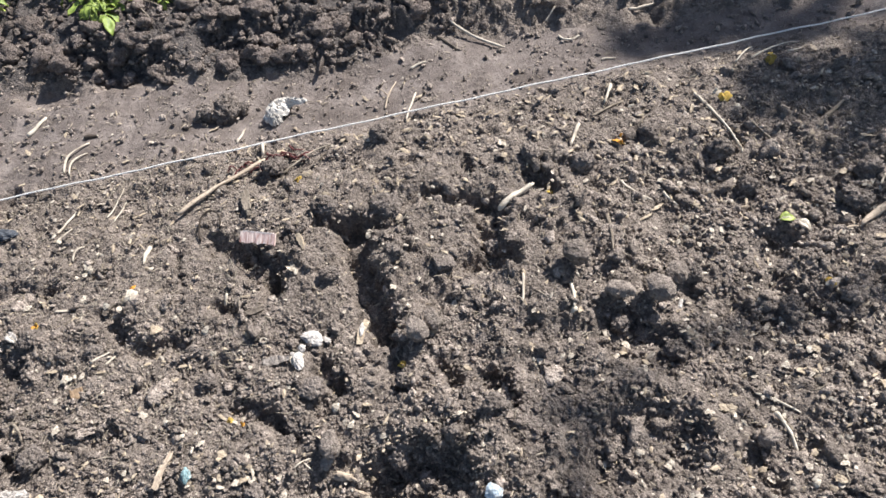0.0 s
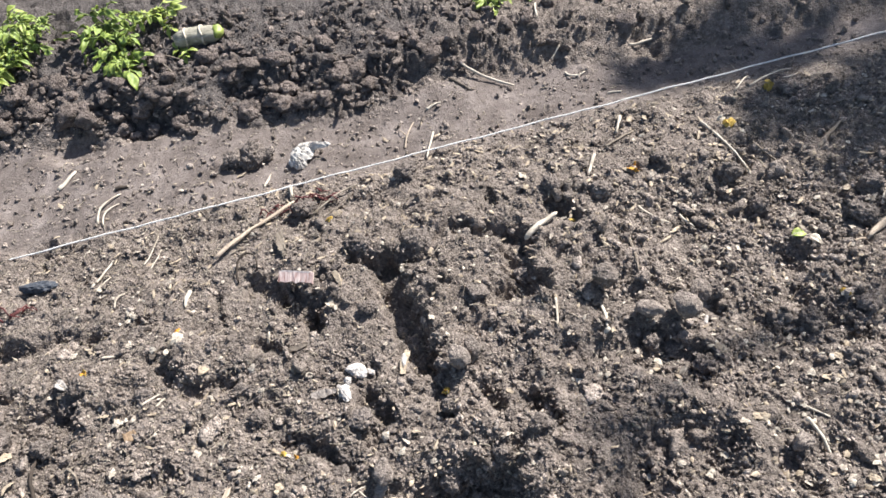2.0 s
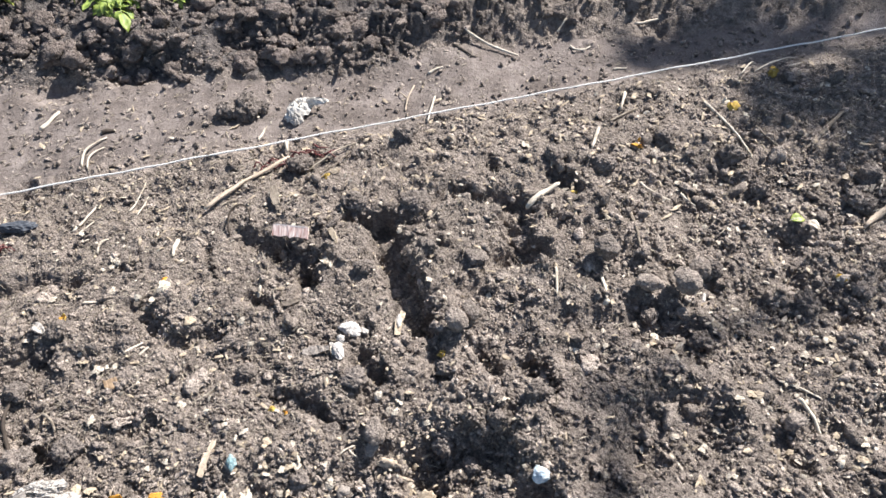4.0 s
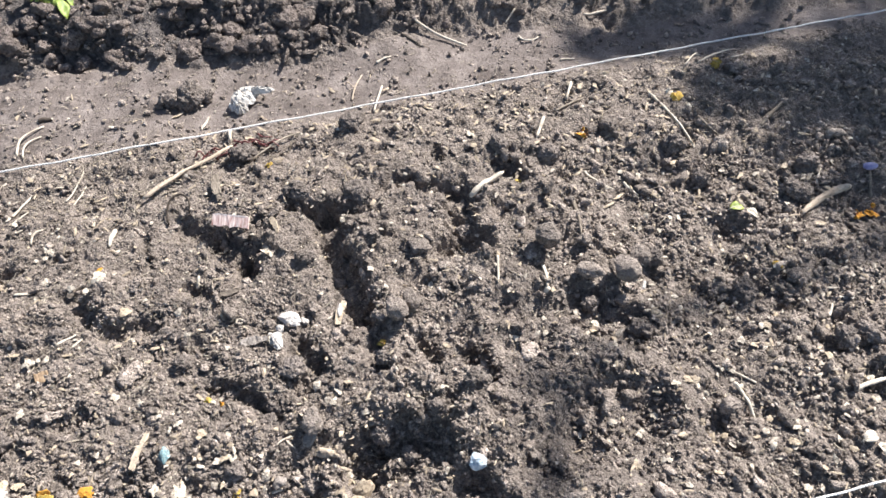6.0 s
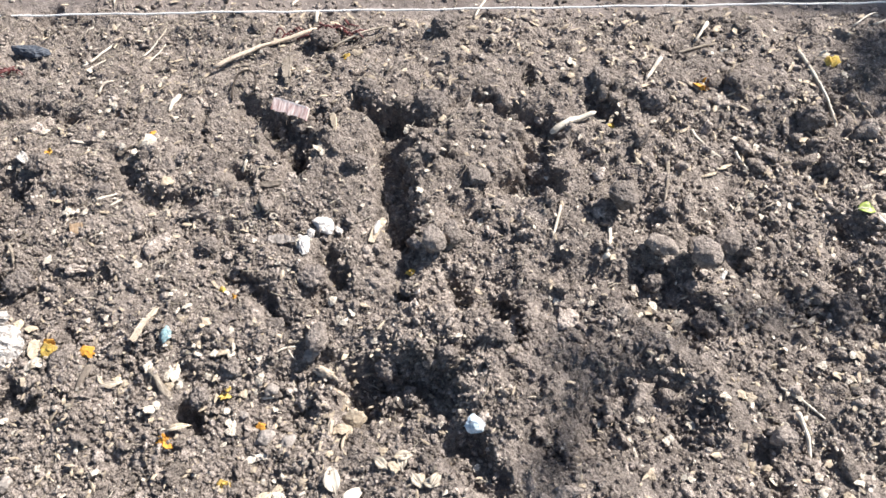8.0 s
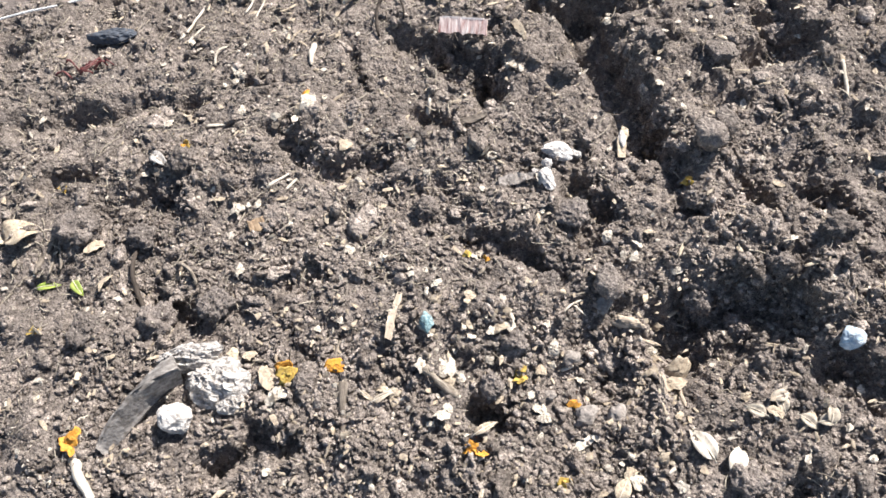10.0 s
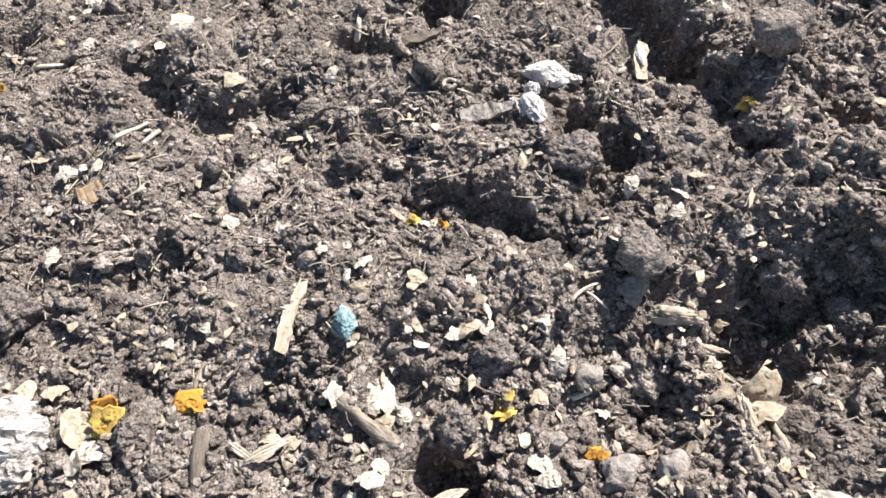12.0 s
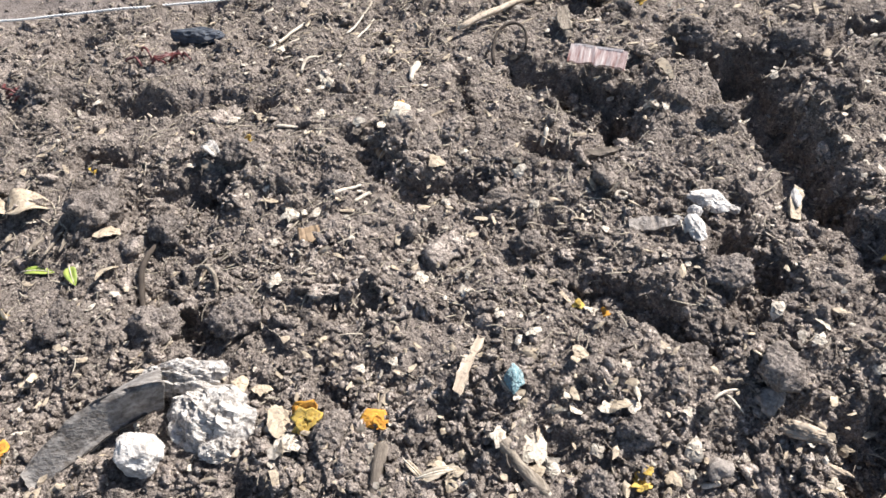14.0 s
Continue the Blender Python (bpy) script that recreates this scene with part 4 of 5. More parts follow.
twig([(-0.203, 1.232), (-0.222, 1.130)], 0.0030, straw, PALE, lift=0.006)
twig([(-0.218, 1.320), (-0.180, 1.337)], 0.0036, straw, "short pale stalk lying on the path")
twig([(-0.621, 1.108), (-0.610, 1.151)], 0.0030, straw, PALE)
twig([(-0.019, 0.827), (0.052, 0.878)], 0.0056, straw, "thick short pale stick beside a hollow", "stick", "stick", taper=0.85)
twig([(0.244, 1.174), (0.223, 1.114)], 0.0042, straw, PALE, lift=0.006)
twig([(0.159, 1.036), (0.136, 0.976)], 0.0044, straw, PALE)
twig([(0.188, 1.068), (0.264, 1.120)], 0.0034, grey_wood, BROWN)
twig([(0.415, 1.122), (0.470, 1.026), (0.489, 0.964)], 0.0030, straw, "long thin pale stalk lying on clods")
twig([(0.513, 1.048), (0.541, 1.001), (0.570, 0.953)], 0.0032, grey_wood, BROWN)
twig([(0.643, 1.009), (0.710, 1.067)], 0.0048, grey_wood, "grey weathered stick lying in the shade", "stick", "stick")
twig([(0.229, 0.900), (0.248, 0.877), (0.284, 0.854)], 0.0034, straw, PALE)
twig([(0.310, 0.872), (0.333, 0.837)], 0.0028, straw, PALE)
twig([(0.187, 0.814), (0.190, 0.767), (0.186, 0.708)], 0.0044, grey_wood, "frayed weathered stalk lying on the bed", taper=0.5)
twig([(0.019, 0.664), (0.015, 0.608)], 0.0028, straw, PALE)
twig([(0.102, 0.652), (0.104, 0.594)], 0.0032, straw, "pale stalk with a knobbed end on soil")
twig([(0.107, 0.594), (0.099, 0.588)], 0.0052, straw, "pale stalk with a knobbed end on soil", ends=False)
twig([(0.559, 1.224), (0.685, 1.292)], 0.0018, straw, THIN, lift=0.012)
twig([(0.520, 1.206), (0.586, 1.294)], 0.0018, straw, THIN, lift=0.010)
twig([(0.647, 1.246), (0.692, 1.261)], 0.0022, straw, THIN)
twig([(-0.630, 0.803), (-0.626, 0.850), (-0.600, 0.858), (-0.590, 0.825)], 0.0024, dark_root, "arched dark root looping out of the soil", "root", "root", lift=0.022)
twig([(-0.732, 0.792), (-0.732, 0.749)], 0.0050, straw, "short pale stalk piece standing in soil", "stick", "stick")
twig([(-0.896, 0.771), (-0.892, 0.792), (-0.880, 0.805)], 0.0022, straw, THIN, lift=0.006)
twig([(-0.850, 0.882), (-0.836, 0.937)], 0.0016, straw, THIN)
twig([(-0.955, 0.829), (-0.931, 0.863)], 0.0022, straw, THIN)
twig([(-0.552, 0.650), (-0.547, 0.670)], 0.0034, straw, "tiny pale stalk end in the soil")
twig([(0.390, 0.446), (0.424, 0.431), (0.455, 0.411)], 0.0022, straw, THIN)
twig([(0.412, 0.410), (0.427, 0.386), (0.436, 0.350)], 0.0042, straw, "bent pale stalk beside a clod")
twig([(-0.469, 0.932), (-0.394, 1.035)], 0.0020, bark, "thin brown twig lying on the soil", lift=0.006)
twig([(0.149, 1.396), (0.168, 1.375), (0.198, 1.385)], 0.0030, straw, "curled pale stalk lying on the path")
twig([(0.239, 1.291), (0.274, 1.293)], 0.0030, straw, PALE)
twig([(0.121, 1.453), (0.147, 1.478)], 0.0026, straw, PALE)
twig([(-0.153, 1.427), (-0.104, 1.375)], 0.0040, bark, "brown twig pressed into the path")
twig([(0.657, 0.767), (0.715, 0.808), (0.781, 0.831)], 0.0062, peeled, "broken weathered stick with a frayed end", "stick", "stick", taper=1.25, knots=0.45)
twig([(0.660, 0.768), (0.628, 0.762), (0.606, 0.744)], 0.0028, peeled, "thin frayed end of a broken stick", lift=0.004)
twig([(0.842, 0.747), (0.829, 0.696)], 0.0038, straw, PALE)
twig([(0.622, 0.387), (0.656, 0.399), (0.693, 0.406)], 0.0046, straw, "curved pale stalk lying on the bed", lift=0.006)
twig([(0.443, 0.293), (0.451, 0.305)], 0.0050, straw, "short thick pale stalk end on soil")
twig([(0.636, 0.541), (0.653, 0.567)], 0.0034, straw, PALE)
twig([(0.721, 0.849), (0.743, 0.889)], 0.0028, straw, PALE)
twig([(0.878, 0.937), (0.954, 0.973)], 0.0036, grey_wood, BROWN)
twig([(0.839, 0.558), (0.880, 0.550)], 0.0028, straw, PALE)
twig([(-0.707, 0.045), (-0.677, 0.008), (-0.640, -0.050)], 0.0095, grey_wood, "thick brown weathered stick by the string", "stick", "stick", taper=0.95)
twig([(-0.541, 0.055), (-0.462, 0.030)], 0.0095, grey_wood, "thick grey-brown stick half in soil", "stick", "stick", taper=0.95)
twig([(-0.981, 0.159), (-0.949, 0.110)], 0.0068, straw, "short pale cut stalk on the bed", "stick", "stick")
twig([(-0.549, 0.263), (-0.530, 0.244), (-0.508, 0.229)], 0.0060, grey_wood, "short brown stick among eggshell pieces", "stick", "stick", taper=0.85, knots=0.3, sink=0.3)
twig([(-0.971, 0.838), (-0.940, 0.912)], 0.0030, straw, PALE)
twig([(-0.870, 0.895), (-0.854, 0.932), (-0.846, 0.972)], 0.0020, straw, THIN)
twig([(-0.888, 0.647), (-0.853, 0.650)], 0.0026, straw, THIN)
twig([(-0.778, 0.532), (-0.751, 0.556)], 0.0022, straw, THIN)
twig([(-0.753, 0.531), (-0.733, 0.555)], 0.0026, straw, THIN)
twig([(-0.652, 0.248), (-0.648, 0.210), (-0.644, 0.160)], 0.0064, bark, "crumbling brown bark stick on the soil", "stick", "stick", taper=0.8, knots=0.4, sink=0.7)
twig([(-0.383, 0.265), (-0.350, 0.281)], 0.0027, straw, PALE)
twig([(-0.375, 0.332), (-0.362, 0.344), (-0.349, 0.351)], 0.0014, straw, "thin forked pale rootlet on soil", "root", "root", lift=0.005)
twig([(-0.362, 0.344), (-0.346, 0.331)], 0.0012, straw, "thin forked pale rootlet on soil", "root", "root", lift=0.004)
twig([(-0.943, 0.360), (-0.962, 0.408), (-0.964, 0.453)], 0.0034, dark_root, "dark curved root beside a hollow", "root", "root", lift=0.010)
twig([(-0.920, 0.433), (-0.880, 0.414), (-0.865, 0.389)], 0.0028, grey_wood, "arched brown rootlet over the soil", "root", "root", lift=0.014)
twig([(-0.767, 0.006), (-0.748, -0.013)], 0.0040, straw, PALE)
twig([(-0.738, 0.029), (-0.730, 0.005)], 0.0040, straw, PALE)
twig([(-0.660, 0.305), (-0.665, 0.280)], 0.0030, grey_wood, BROWN)

# ---- wood chips, bark and flakes ----
verts, faces = [], []
for k in range(13):
    torn = 0.004 * noise.noise(Vector((k * 0.9, 3.1, 0)))
    for y, z in ((-0.011 + torn * 1.4, -0.003), (0.011 + 0.3 * torn, -0.003), (0.011 + 0.3 * torn, 0.003), (-0.011 + torn * 1.4, 0.003)):
        verts.append((0.072 * (k / 12 - 0.5) + 0.0022 * noise.noise(Vector((y * 300, k, 5))), y, z + 0.0008 * noise.noise(Vector((k * 0.7, y * 90, 1)))))
    if k:
        faces += [(4 * k - 4 + c, 4 * k + c, 4 * k + (c + 1) % 4, 4 * k - 4 + (c + 1) % 4) for c in range(4)]
board = new("board_scrap", mesh_of("board_scrap", verts, faces + [(0, 1, 2, 3), (51, 50, 49, 48)], streaked, False))
tagged(settle(board, -0.493, 0.778, 0.036, 34, 3, -9), "red-brown streaked board scrap above a hollow", "board")
pale = [(x, y, z) for y in (0.0095, 0.0125) for x, z in ((-0.030, -0.0034), (0.031, -0.0030), (0.029, 0.0034), (-0.032, 0.0030))]
part("pale_edge", mesh_of("pale_edge", pale, [(0, 1, 2, 3), (7, 6, 5, 4), (0, 4, 5, 1), (1, 5, 6, 2), (2, 6, 7, 3), (3, 7, 4, 0)], pale_edge, False), board, "pale torn board edge")
chip(-0.587, 0.328, 0.050, 0.010, 0.004, peeled, "flat pale split wood chip on soil", 79, (0, 8))
chip(-0.540, 0.888, 0.056, 0.019, 0.004, grey_wood, "flat grey wood flake on soil", -76, (0, 6), lift=0.012)
chip(-0.412, 0.773, 0.042, 0.011, 0.004, tan_shell, "pale split wood flake on soil", -65, (20, 0))
for x, y, size, turn in ((-0.296, 0.322, (0.020, 0.007, 0.006), -8), (-0.276, 0.302, (0.018, 0.004, 0.004), -14), (-0.262, 0.240, (0.004, 0.016, 0.004), 4)):
    me = mesh_of("fibrous_husk", *lumpy(4, 0.5, 0.3, x * 30, size), peeled)
    tagged(settle(new("fibrous_husk", me), x, y, 0.006, rng.uniform(-12, 12), rng.uniform(-12, 12), turn), "frayed pale fibrous husk by the hole", "husk")
chip(-0.483, 0.622, 0.042, 0.011, 0.006, bark, "brown flat bark chip on crumbly soil", 15)
chip(-0.937, 0.563, 0.042, 0.015, 0.003, grey_wood, "curved grey bark flake over a gap", -28, (25, 10))
for x, y, thick in ((-1.114, 0.418, 0.0046), (-1.090, 0.417, 0.0036), (-1.074, 0.423, 0.0030)):
    twig([(-1.094 + 0.1 * (x + 1.094), 0.494), (x * 0.6 - 0.434, y * 0.5 + 0.242), (x, y)], thick, grey_wood, "split fibrous grey stalk lying on soil", "stalk", "stalk", taper=0.5, knots=0.3)
chip(-0.277, 0.572, 0.045, 0.013, 0.004, tan_shell, "pale ragged wood flake in the furrow", 77, (20, 0))
chip(-0.789, 0.477, 0.030, 0.018, 0.003, brown_leaf, "brown flake beside an eggshell piece", 20, (20, 0))
chip(-0.426, 0.521, 0.036, 0.015, 0.006, grey_stone, "flat grey oval stone in the soil", 8, (20, 0), "flat_stone", "stone")
chip(-0.770, 0.640, 0.026, 0.010, 0.004, bark, BROWN, 60)
chip(-0.360, 0.175, 0.030, 0.010, 0.004, straw, "pale split wood chip on soil", 30)
leaf(-0.612, 0.222, 0.030, 0.0035, dull_straw, "pale dry leaf sheath on soil", 25, 0.3, 0.5)
leaf(-0.628, 0.236, 0.026, 0.003, tan_shell, "pale dry leaf sheath on soil", -35, 0.4, 0.5)
shell(-0.586, 0.226, 1.0, True)
shell(-0.604, 0.240, 0.8, True)
chip(-0.600, 0.232, 0.030, 0.006, 0.002, dull_straw, "pale dry leaf sheath on soil", 40, (15, 8))

# ---- eggshell fragments ----
shell(-0.722, 0.656, 1.7, label="large cream eggshell fragment over a hollow")
shell(-0.738, 0.652, 0.9, True)
shell(-0.822, 0.505, 1.3)
shell(-0.572, 0.587, 1.1)
shell(-0.832, 0.667, 1.0)
shell(-0.775, 0.644, 1.1)
shell(-0.954, 0.663, 1.0)
shell(-0.828, 0.464, 0.9)
shell(-0.550, 0.543, 0.7)
shell(-0.276, 0.788, 0.9)
shell(-0.220, 0.655, 0.8)
shell(-0.567, 0.384, 0.6)
shell(-0.486, 0.413, 0.6)
shell(-0.313, 0.430, 1.0)
shell(-0.275, 0.420, 0.9)
shell(-0.327, 0.504, 0.7)
shell(-0.464, 0.309, 0.9)
shell(-0.599, 0.238, 1.0)
shell(-0.530, 0.262, 1.3)
shell(-0.520, 0.246, 1.0, True)
shell(-0.552, 0.265, 1.1)
shell(-0.727, 0.234, 1.0)
shell(-0.742, 0.219, 0.9)
shell(-0.702, 0.236, 0.8, True)
shell(-0.391, 0.288, 1.2)
shell(-0.442, 0.315, 1.0)
shell(-0.359, 0.255, 0.8)
shell(-0.410, 0.216, 1.2)
shell(-0.264, 0.282, 0.9, True)
shell(-0.256, 0.327, 1.0, True)
rim_shell = new("eggshell_piece", mesh_of("eggshell_piece", *plate(uneven_outline(18, 0.019, 0.017, 0.22), 6, 22, 0.0012, 0.0011), tan_shell))
tagged(settle(rim_shell, -0.237, 0.262, 0.020, 46, 8, 15), "large curled cream shell at the hole's rim", "eggshell", "eggshell fragments")
twig([(-0.243, 0.246), (-0.238, 0.214)], 0.0030, peeled, "short pale stem under a curled shell", lift=0.006)
shell(-0.238, 0.244, 1.4, True)
shell(-0.746, 0.258, 1.9, True, "pale torn shell scrap beside bright petals")
shell(-0.004, 1.008, 1.5)
for x, y, size, tan in ((-0.801, 0.404, 1.0, False), (-0.776, 0.425, 0.8, False), (-0.654, 0.430, 0.9, False), (-0.231, 0.382, 0.9, False), (-0.283, 0.398, 0.9, False),
                        (-0.428, 0.721, 1.4, False), (-1.028, 0.458, 1.7, True), (-0.997, 0.401, 1.9, True), (-0.668, 0.595, 1.3, True), (-0.756, 0.266, 1.3, True),
                        (-0.736, 0.232, 1.5, False), (-0.704, 0.241, 1.2, True), (-0.524, 0.272, 1.9, False), (-0.512, 0.256, 1.4, False), (-0.802, 0.292, 1.1, True),
                        (-0.528, 0.207, 1.2, False), (-0.456, 0.313, 1.2, True), (-0.148, 0.199, 1.1, True), (-0.172, 0.221, 1.0, True), (-0.113, 0.191, 1.2, True)):
    shell(x, y, size, tan)
shell(-0.005, 0.966, 1.3, True)
shell(-0.394, 0.517, 0.9)
shell(0.452, 0.496, 1.2)
shell(0.476, 0.483, 1.1, True)
shell(0.338, 0.414, 1.2, True)
shell(0.301, 0.405, 1.1)
shell(0.262, 0.363, 0.9)
shell(0.313, 0.365, 0.9)
shell(0.197, 0.335, 0.9, True)
shell(0.337, 0.783, 0.9)
shell(0.388, 0.306, 1.0)
shell(0.090, 0.511, 0.8)
shell(0.076, 0.509, 0.6)
shell(-0.101, 0.535, 0.6)
shell(-0.853, 0.750, 1.2)
shell(-0.843, 0.738, 0.8)
shell(0.350, 0.320, 0.9, True)
shell(0.290, 0.560, 0.8)
shell(0.303, 0.566, 0.6)
shell(0.400, 0.560, 0.7, True)
shell(0.560, 0.300, 1.1)
shell(0.580, 0.440, 0.7)
shell(0.630, 0.350, 0.8, True)
shell(0.520, 0.370, 0.9)
shell(-0.660, 0.330, 0.8)
shell(-0.690, 0.320, 0.7)
shell(-0.490, 0.350, 0.9, True)
shell(-0.450, 0.350, 0.7)
shell(-0.905, 0.330, 0.7, True)
shell(-0.780, 0.290, 1.0, True)
shell(-0.310, 0.140, 1.2, True)
shell(-0.300, 0.128, 1.4)
shell(-0.275, 0.155, 1.0, True)
shell(-0.260, 0.120, 1.1)
shell(-0.350, 0.240, 0.7)
shell(-0.470, 0.275, 0.8)
shell(-0.510, 0.300, 0.7, True)
shell(-0.520, 0.215, 0.8)
half = new("eggshell_piece", mesh_of("eggshell_piece", *plate(uneven_outline(16, 0.013, 0.010, 0.2), 4, -55, 0.0010, 0.0004), eggshell))
tagged(settle(half, -0.421, 0.714, 0.007, -22, 16, 30), "white cupped half of a small shell", "eggshell", "eggshell fragments")
small_ring = [(0.006 * math.cos(a), 0.0045 * math.sin(a), 0.0) for a in np.linspace(0, 6.0, 14)]
tagged(settle(new("white_ring", mesh_of("white_ring", *tube(small_ring, np.full(14, 0.0021), 7), eggshell)), -0.458, 0.563, 0.003, 15, 0, 0), "tiny white ring lying on the soil", "ring")

# shell bits strewn over the bed's shallow side
for _ in range(46):
    shell(rng.uniform(0.16, 0.68), rng.uniform(0.22, 0.56), rng.uniform(0.5, 1.15), bool(rng.random() < 0.4))

# more shell and dry leaf pieces near the paper and the blue wad
for x, y, size, tan in (
    (-0.584, 0.249, 0.7, 1), (-0.587, 0.235, 1.0, 1), (-0.512, 0.287, 0.6, 0), (-0.562, 0.245, 0.6, 0), (-0.536, 0.301, 0.6, 1),
    (-0.536, 0.284, 0.7, 0), (-0.542, 0.195, 0.6, 0), (-0.522, 0.192, 0.7, 1), (-0.448, 0.195, 0.6, 1), (-0.393, 0.268, 0.7, 0),
    (-0.507, 0.250, 0.8, 0), (-0.407, 0.203, 1.0, 0), (-0.264, 0.296, 0.9, 0), (-0.251, 0.245, 1.8, 1), (-0.288, 0.253, 1.0, 1),
    (-0.396, 0.316, 0.7, 0), (-0.250, 0.202, 0.7, 1), (-0.568, 0.396, 0.7, 0), (-0.533, 0.372, 1.0, 0), (-0.408, 0.263, 1.0, 1),
    (-0.481, 0.425, 1.0, 0), (-0.607, 0.439, 0.6, 0),
):
    shell(x, y, size, bool(tan))

# ---- paper, film and other scraps ----
lump = new("paper_lump", None)
settle(lump, -0.820, 0.258, 0.004, 0, 0, -18)
tagged(lump, "large crumpled grey-white paper lump on soil", "paper")
for seed, size, where in ((3, (0.046, 0.034, 0.027), pose(0.002, -0.002, 0.000, 6, 0, 20)), (11, (0.050, 0.019, 0.016), pose(-0.042, 0.014, 0.014, 8, -6, 30)), (7, (0.020, 0.012, 0.012), pose(0.034, -0.022, 0.004, 10, 20, 50))):
    part("paper_fold", mesh_of("paper_fold", *drape(*size, seed), grey_paper, False), lump, "", where)
wad("paper_ball", -0.862, 0.208, (0.023, 0.021, 0.021), paper, "small crumpled white paper ball", "paper", 8, 0.22, 5, 0.75)
wad("tissue_scrap", -0.366, 0.563, (0.026, 0.015, 0.011), paper, "torn white tissue scrap in the soil", "paper", 12, 0.4, 4, 0.7, -15)
wad("tissue_scrap", -0.385, 0.516, (0.013, 0.022, 0.010), paper, "torn white tissue scrap in the soil", "paper", 15, 0.4, 4, 0.7, 15)
wad("tissue_scrap", -0.279, 0.580, (0.006, 0.017, 0.006), paper, "torn white tissue scrap in the soil", "paper", 17, 0.4, 4, 2.0, 0)
wad("tissue_scrap", -0.383, 0.542, (0.010, 0.012, 0.008), paper, "torn white tissue scrap in the soil", "paper", 31, 0.5, 4, 0.9, 40)
wad("tissue_scrap", -0.343, 0.563, (0.014, 0.008, 0.007), paper, "torn white tissue scrap in the soil", "paper", 33, 0.5, 4, 0.9, -40)
wad("tissue_scrap", -0.398, 0.532, (0.006, 0.009, 0.006), paper, "torn white tissue scrap in the soil", "paper", 35, 0.5, 4, 0.9, 20)
wad("blue_wad", -0.546, 0.318, (0.010, 0.014, 0.010), blue_film, "crumpled turquoise plastic film wad", "plastic", 5, 0.4, 5, 0.75, 15)
wad("wrapper_ball", -0.049, 0.282, (0.016, 0.014, 0.013), pale_foil, "crumpled pale blue and white wrapper ball", "wrapper", 21, 0.3, 5, 0.8)
film = new("film_scrap", None)
settle(film, -0.530, 1.200, 0.004, 0, 0, 50)
tagged(film, "crumpled cloudy plastic film on the path", "plastic")
for seed, size, where in ((5, (0.046, 0.028, 0.026), pose(0, 0, 0, -14, 0, 0)), (9, (0.040, 0.011, 0.012), pose(0.032, -0.020, 0.016, 0, -10, -62)), (14, (0.020, 0.018, 0.018), pose(-0.026, -0.012, 0.0, 8, 0, 40))):
    part("film_fold", mesh_of("film_fold", *drape(*size, seed, 12, 36, 0.38), clear_film, False), film, "", where)
wad("cloth_lump", -1.081, 0.850, (0.045, 0.018, 0.015), dark_cloth, "dark slate-blue cloth lump in soil", "cloth", 14, 0.4, 4, 0.6, 0)
wad("curled_root", 0.298, 0.617, (0.006, 0.015, 0.006), paper, "small white curled root by a clod", "root", 22, 0.5, 4, 0.8, -20)
# a folded strip: a back flap and a front flap that meet in a ridge, flat at its far end
BACK = ((-0.958, 0.178), (-0.940, 0.208), (-0.915, 0.240), (-0.893, 0.266), (-0.872, 0.284))
RIDGE = ((-0.953, 0.172), (-0.928, 0.202), (-0.902, 0.228), (-0.872, 0.248), (-0.846, 0.262))
FRONT = ((-0.946, 0.165), (-0.922, 0.187), (-0.902, 0.213), (-0.880, 0.236), (-0.858, 0.252))
strip = new("bark_strip", None)
strip.location = (-0.905, 0.220, ground_at(-0.905, 0.220) + 0.006)
tagged(strip, "grey folded bark strip leaning on crumpled paper", "bark")


def flap(inner, outer, low, high, seed):
    """A thin waved sheet between two lines, given as places with heights from low to high."""
    rows, cols, verts, faces = 19, 6, [], []
    a, b = along(inner, rows), along(outer, rows)
    for side in (0, 1):
        for k in range(rows):
            s = k / (rows - 1)
            rise = math.sin(math.pi * min(1, 0.08 + 0.62 * s))
            for c in range(cols):
                u = c / (cols - 1)
                x, y = a[k] * (1 - u) + b[k] * u
                edge = 0.004 * noise.noise(Vector((s * 9, seed, u * 2))) * (1 if c in (0, cols - 1) else 0.4)
                z = (high * (1 - u) + low * u) * rise + 0.004 * noise.noise(Vector((s * 6, u * 3, seed))) + 0.008
                verts.append((x + edge + 0.905, y + edge - 0.220, z - 0.0022 * side))
    m = rows * cols
    for k in range(rows - 1):
        for c in range(cols - 1):
            q = k * cols + c
            faces += [(q, q + 1, q + cols + 1, q + cols), (m + q, m + q + cols, m + q + cols + 1, m + q + 1)]
        for c in (0, cols - 1):
            q = k * cols + c
            faces.append((q, q + cols, m + q + cols, m + q))
    for c in range(cols - 1):
        for q in (c, (rows - 1) * cols + c):
            faces.append((q, q + 1, m + q + 1, m + q))
    return verts, faces


part("back_flap", mesh_of("back_flap", *flap(RIDGE, BACK, 0.020, 0.046, 3), dark_strip), strip, "pale lit upper flap")
part("front_flap", mesh_of("front_flap", *flap(RIDGE, FRONT, 0.004, 0.046, 8), dark_strip), strip, "dark shaded lower flap")


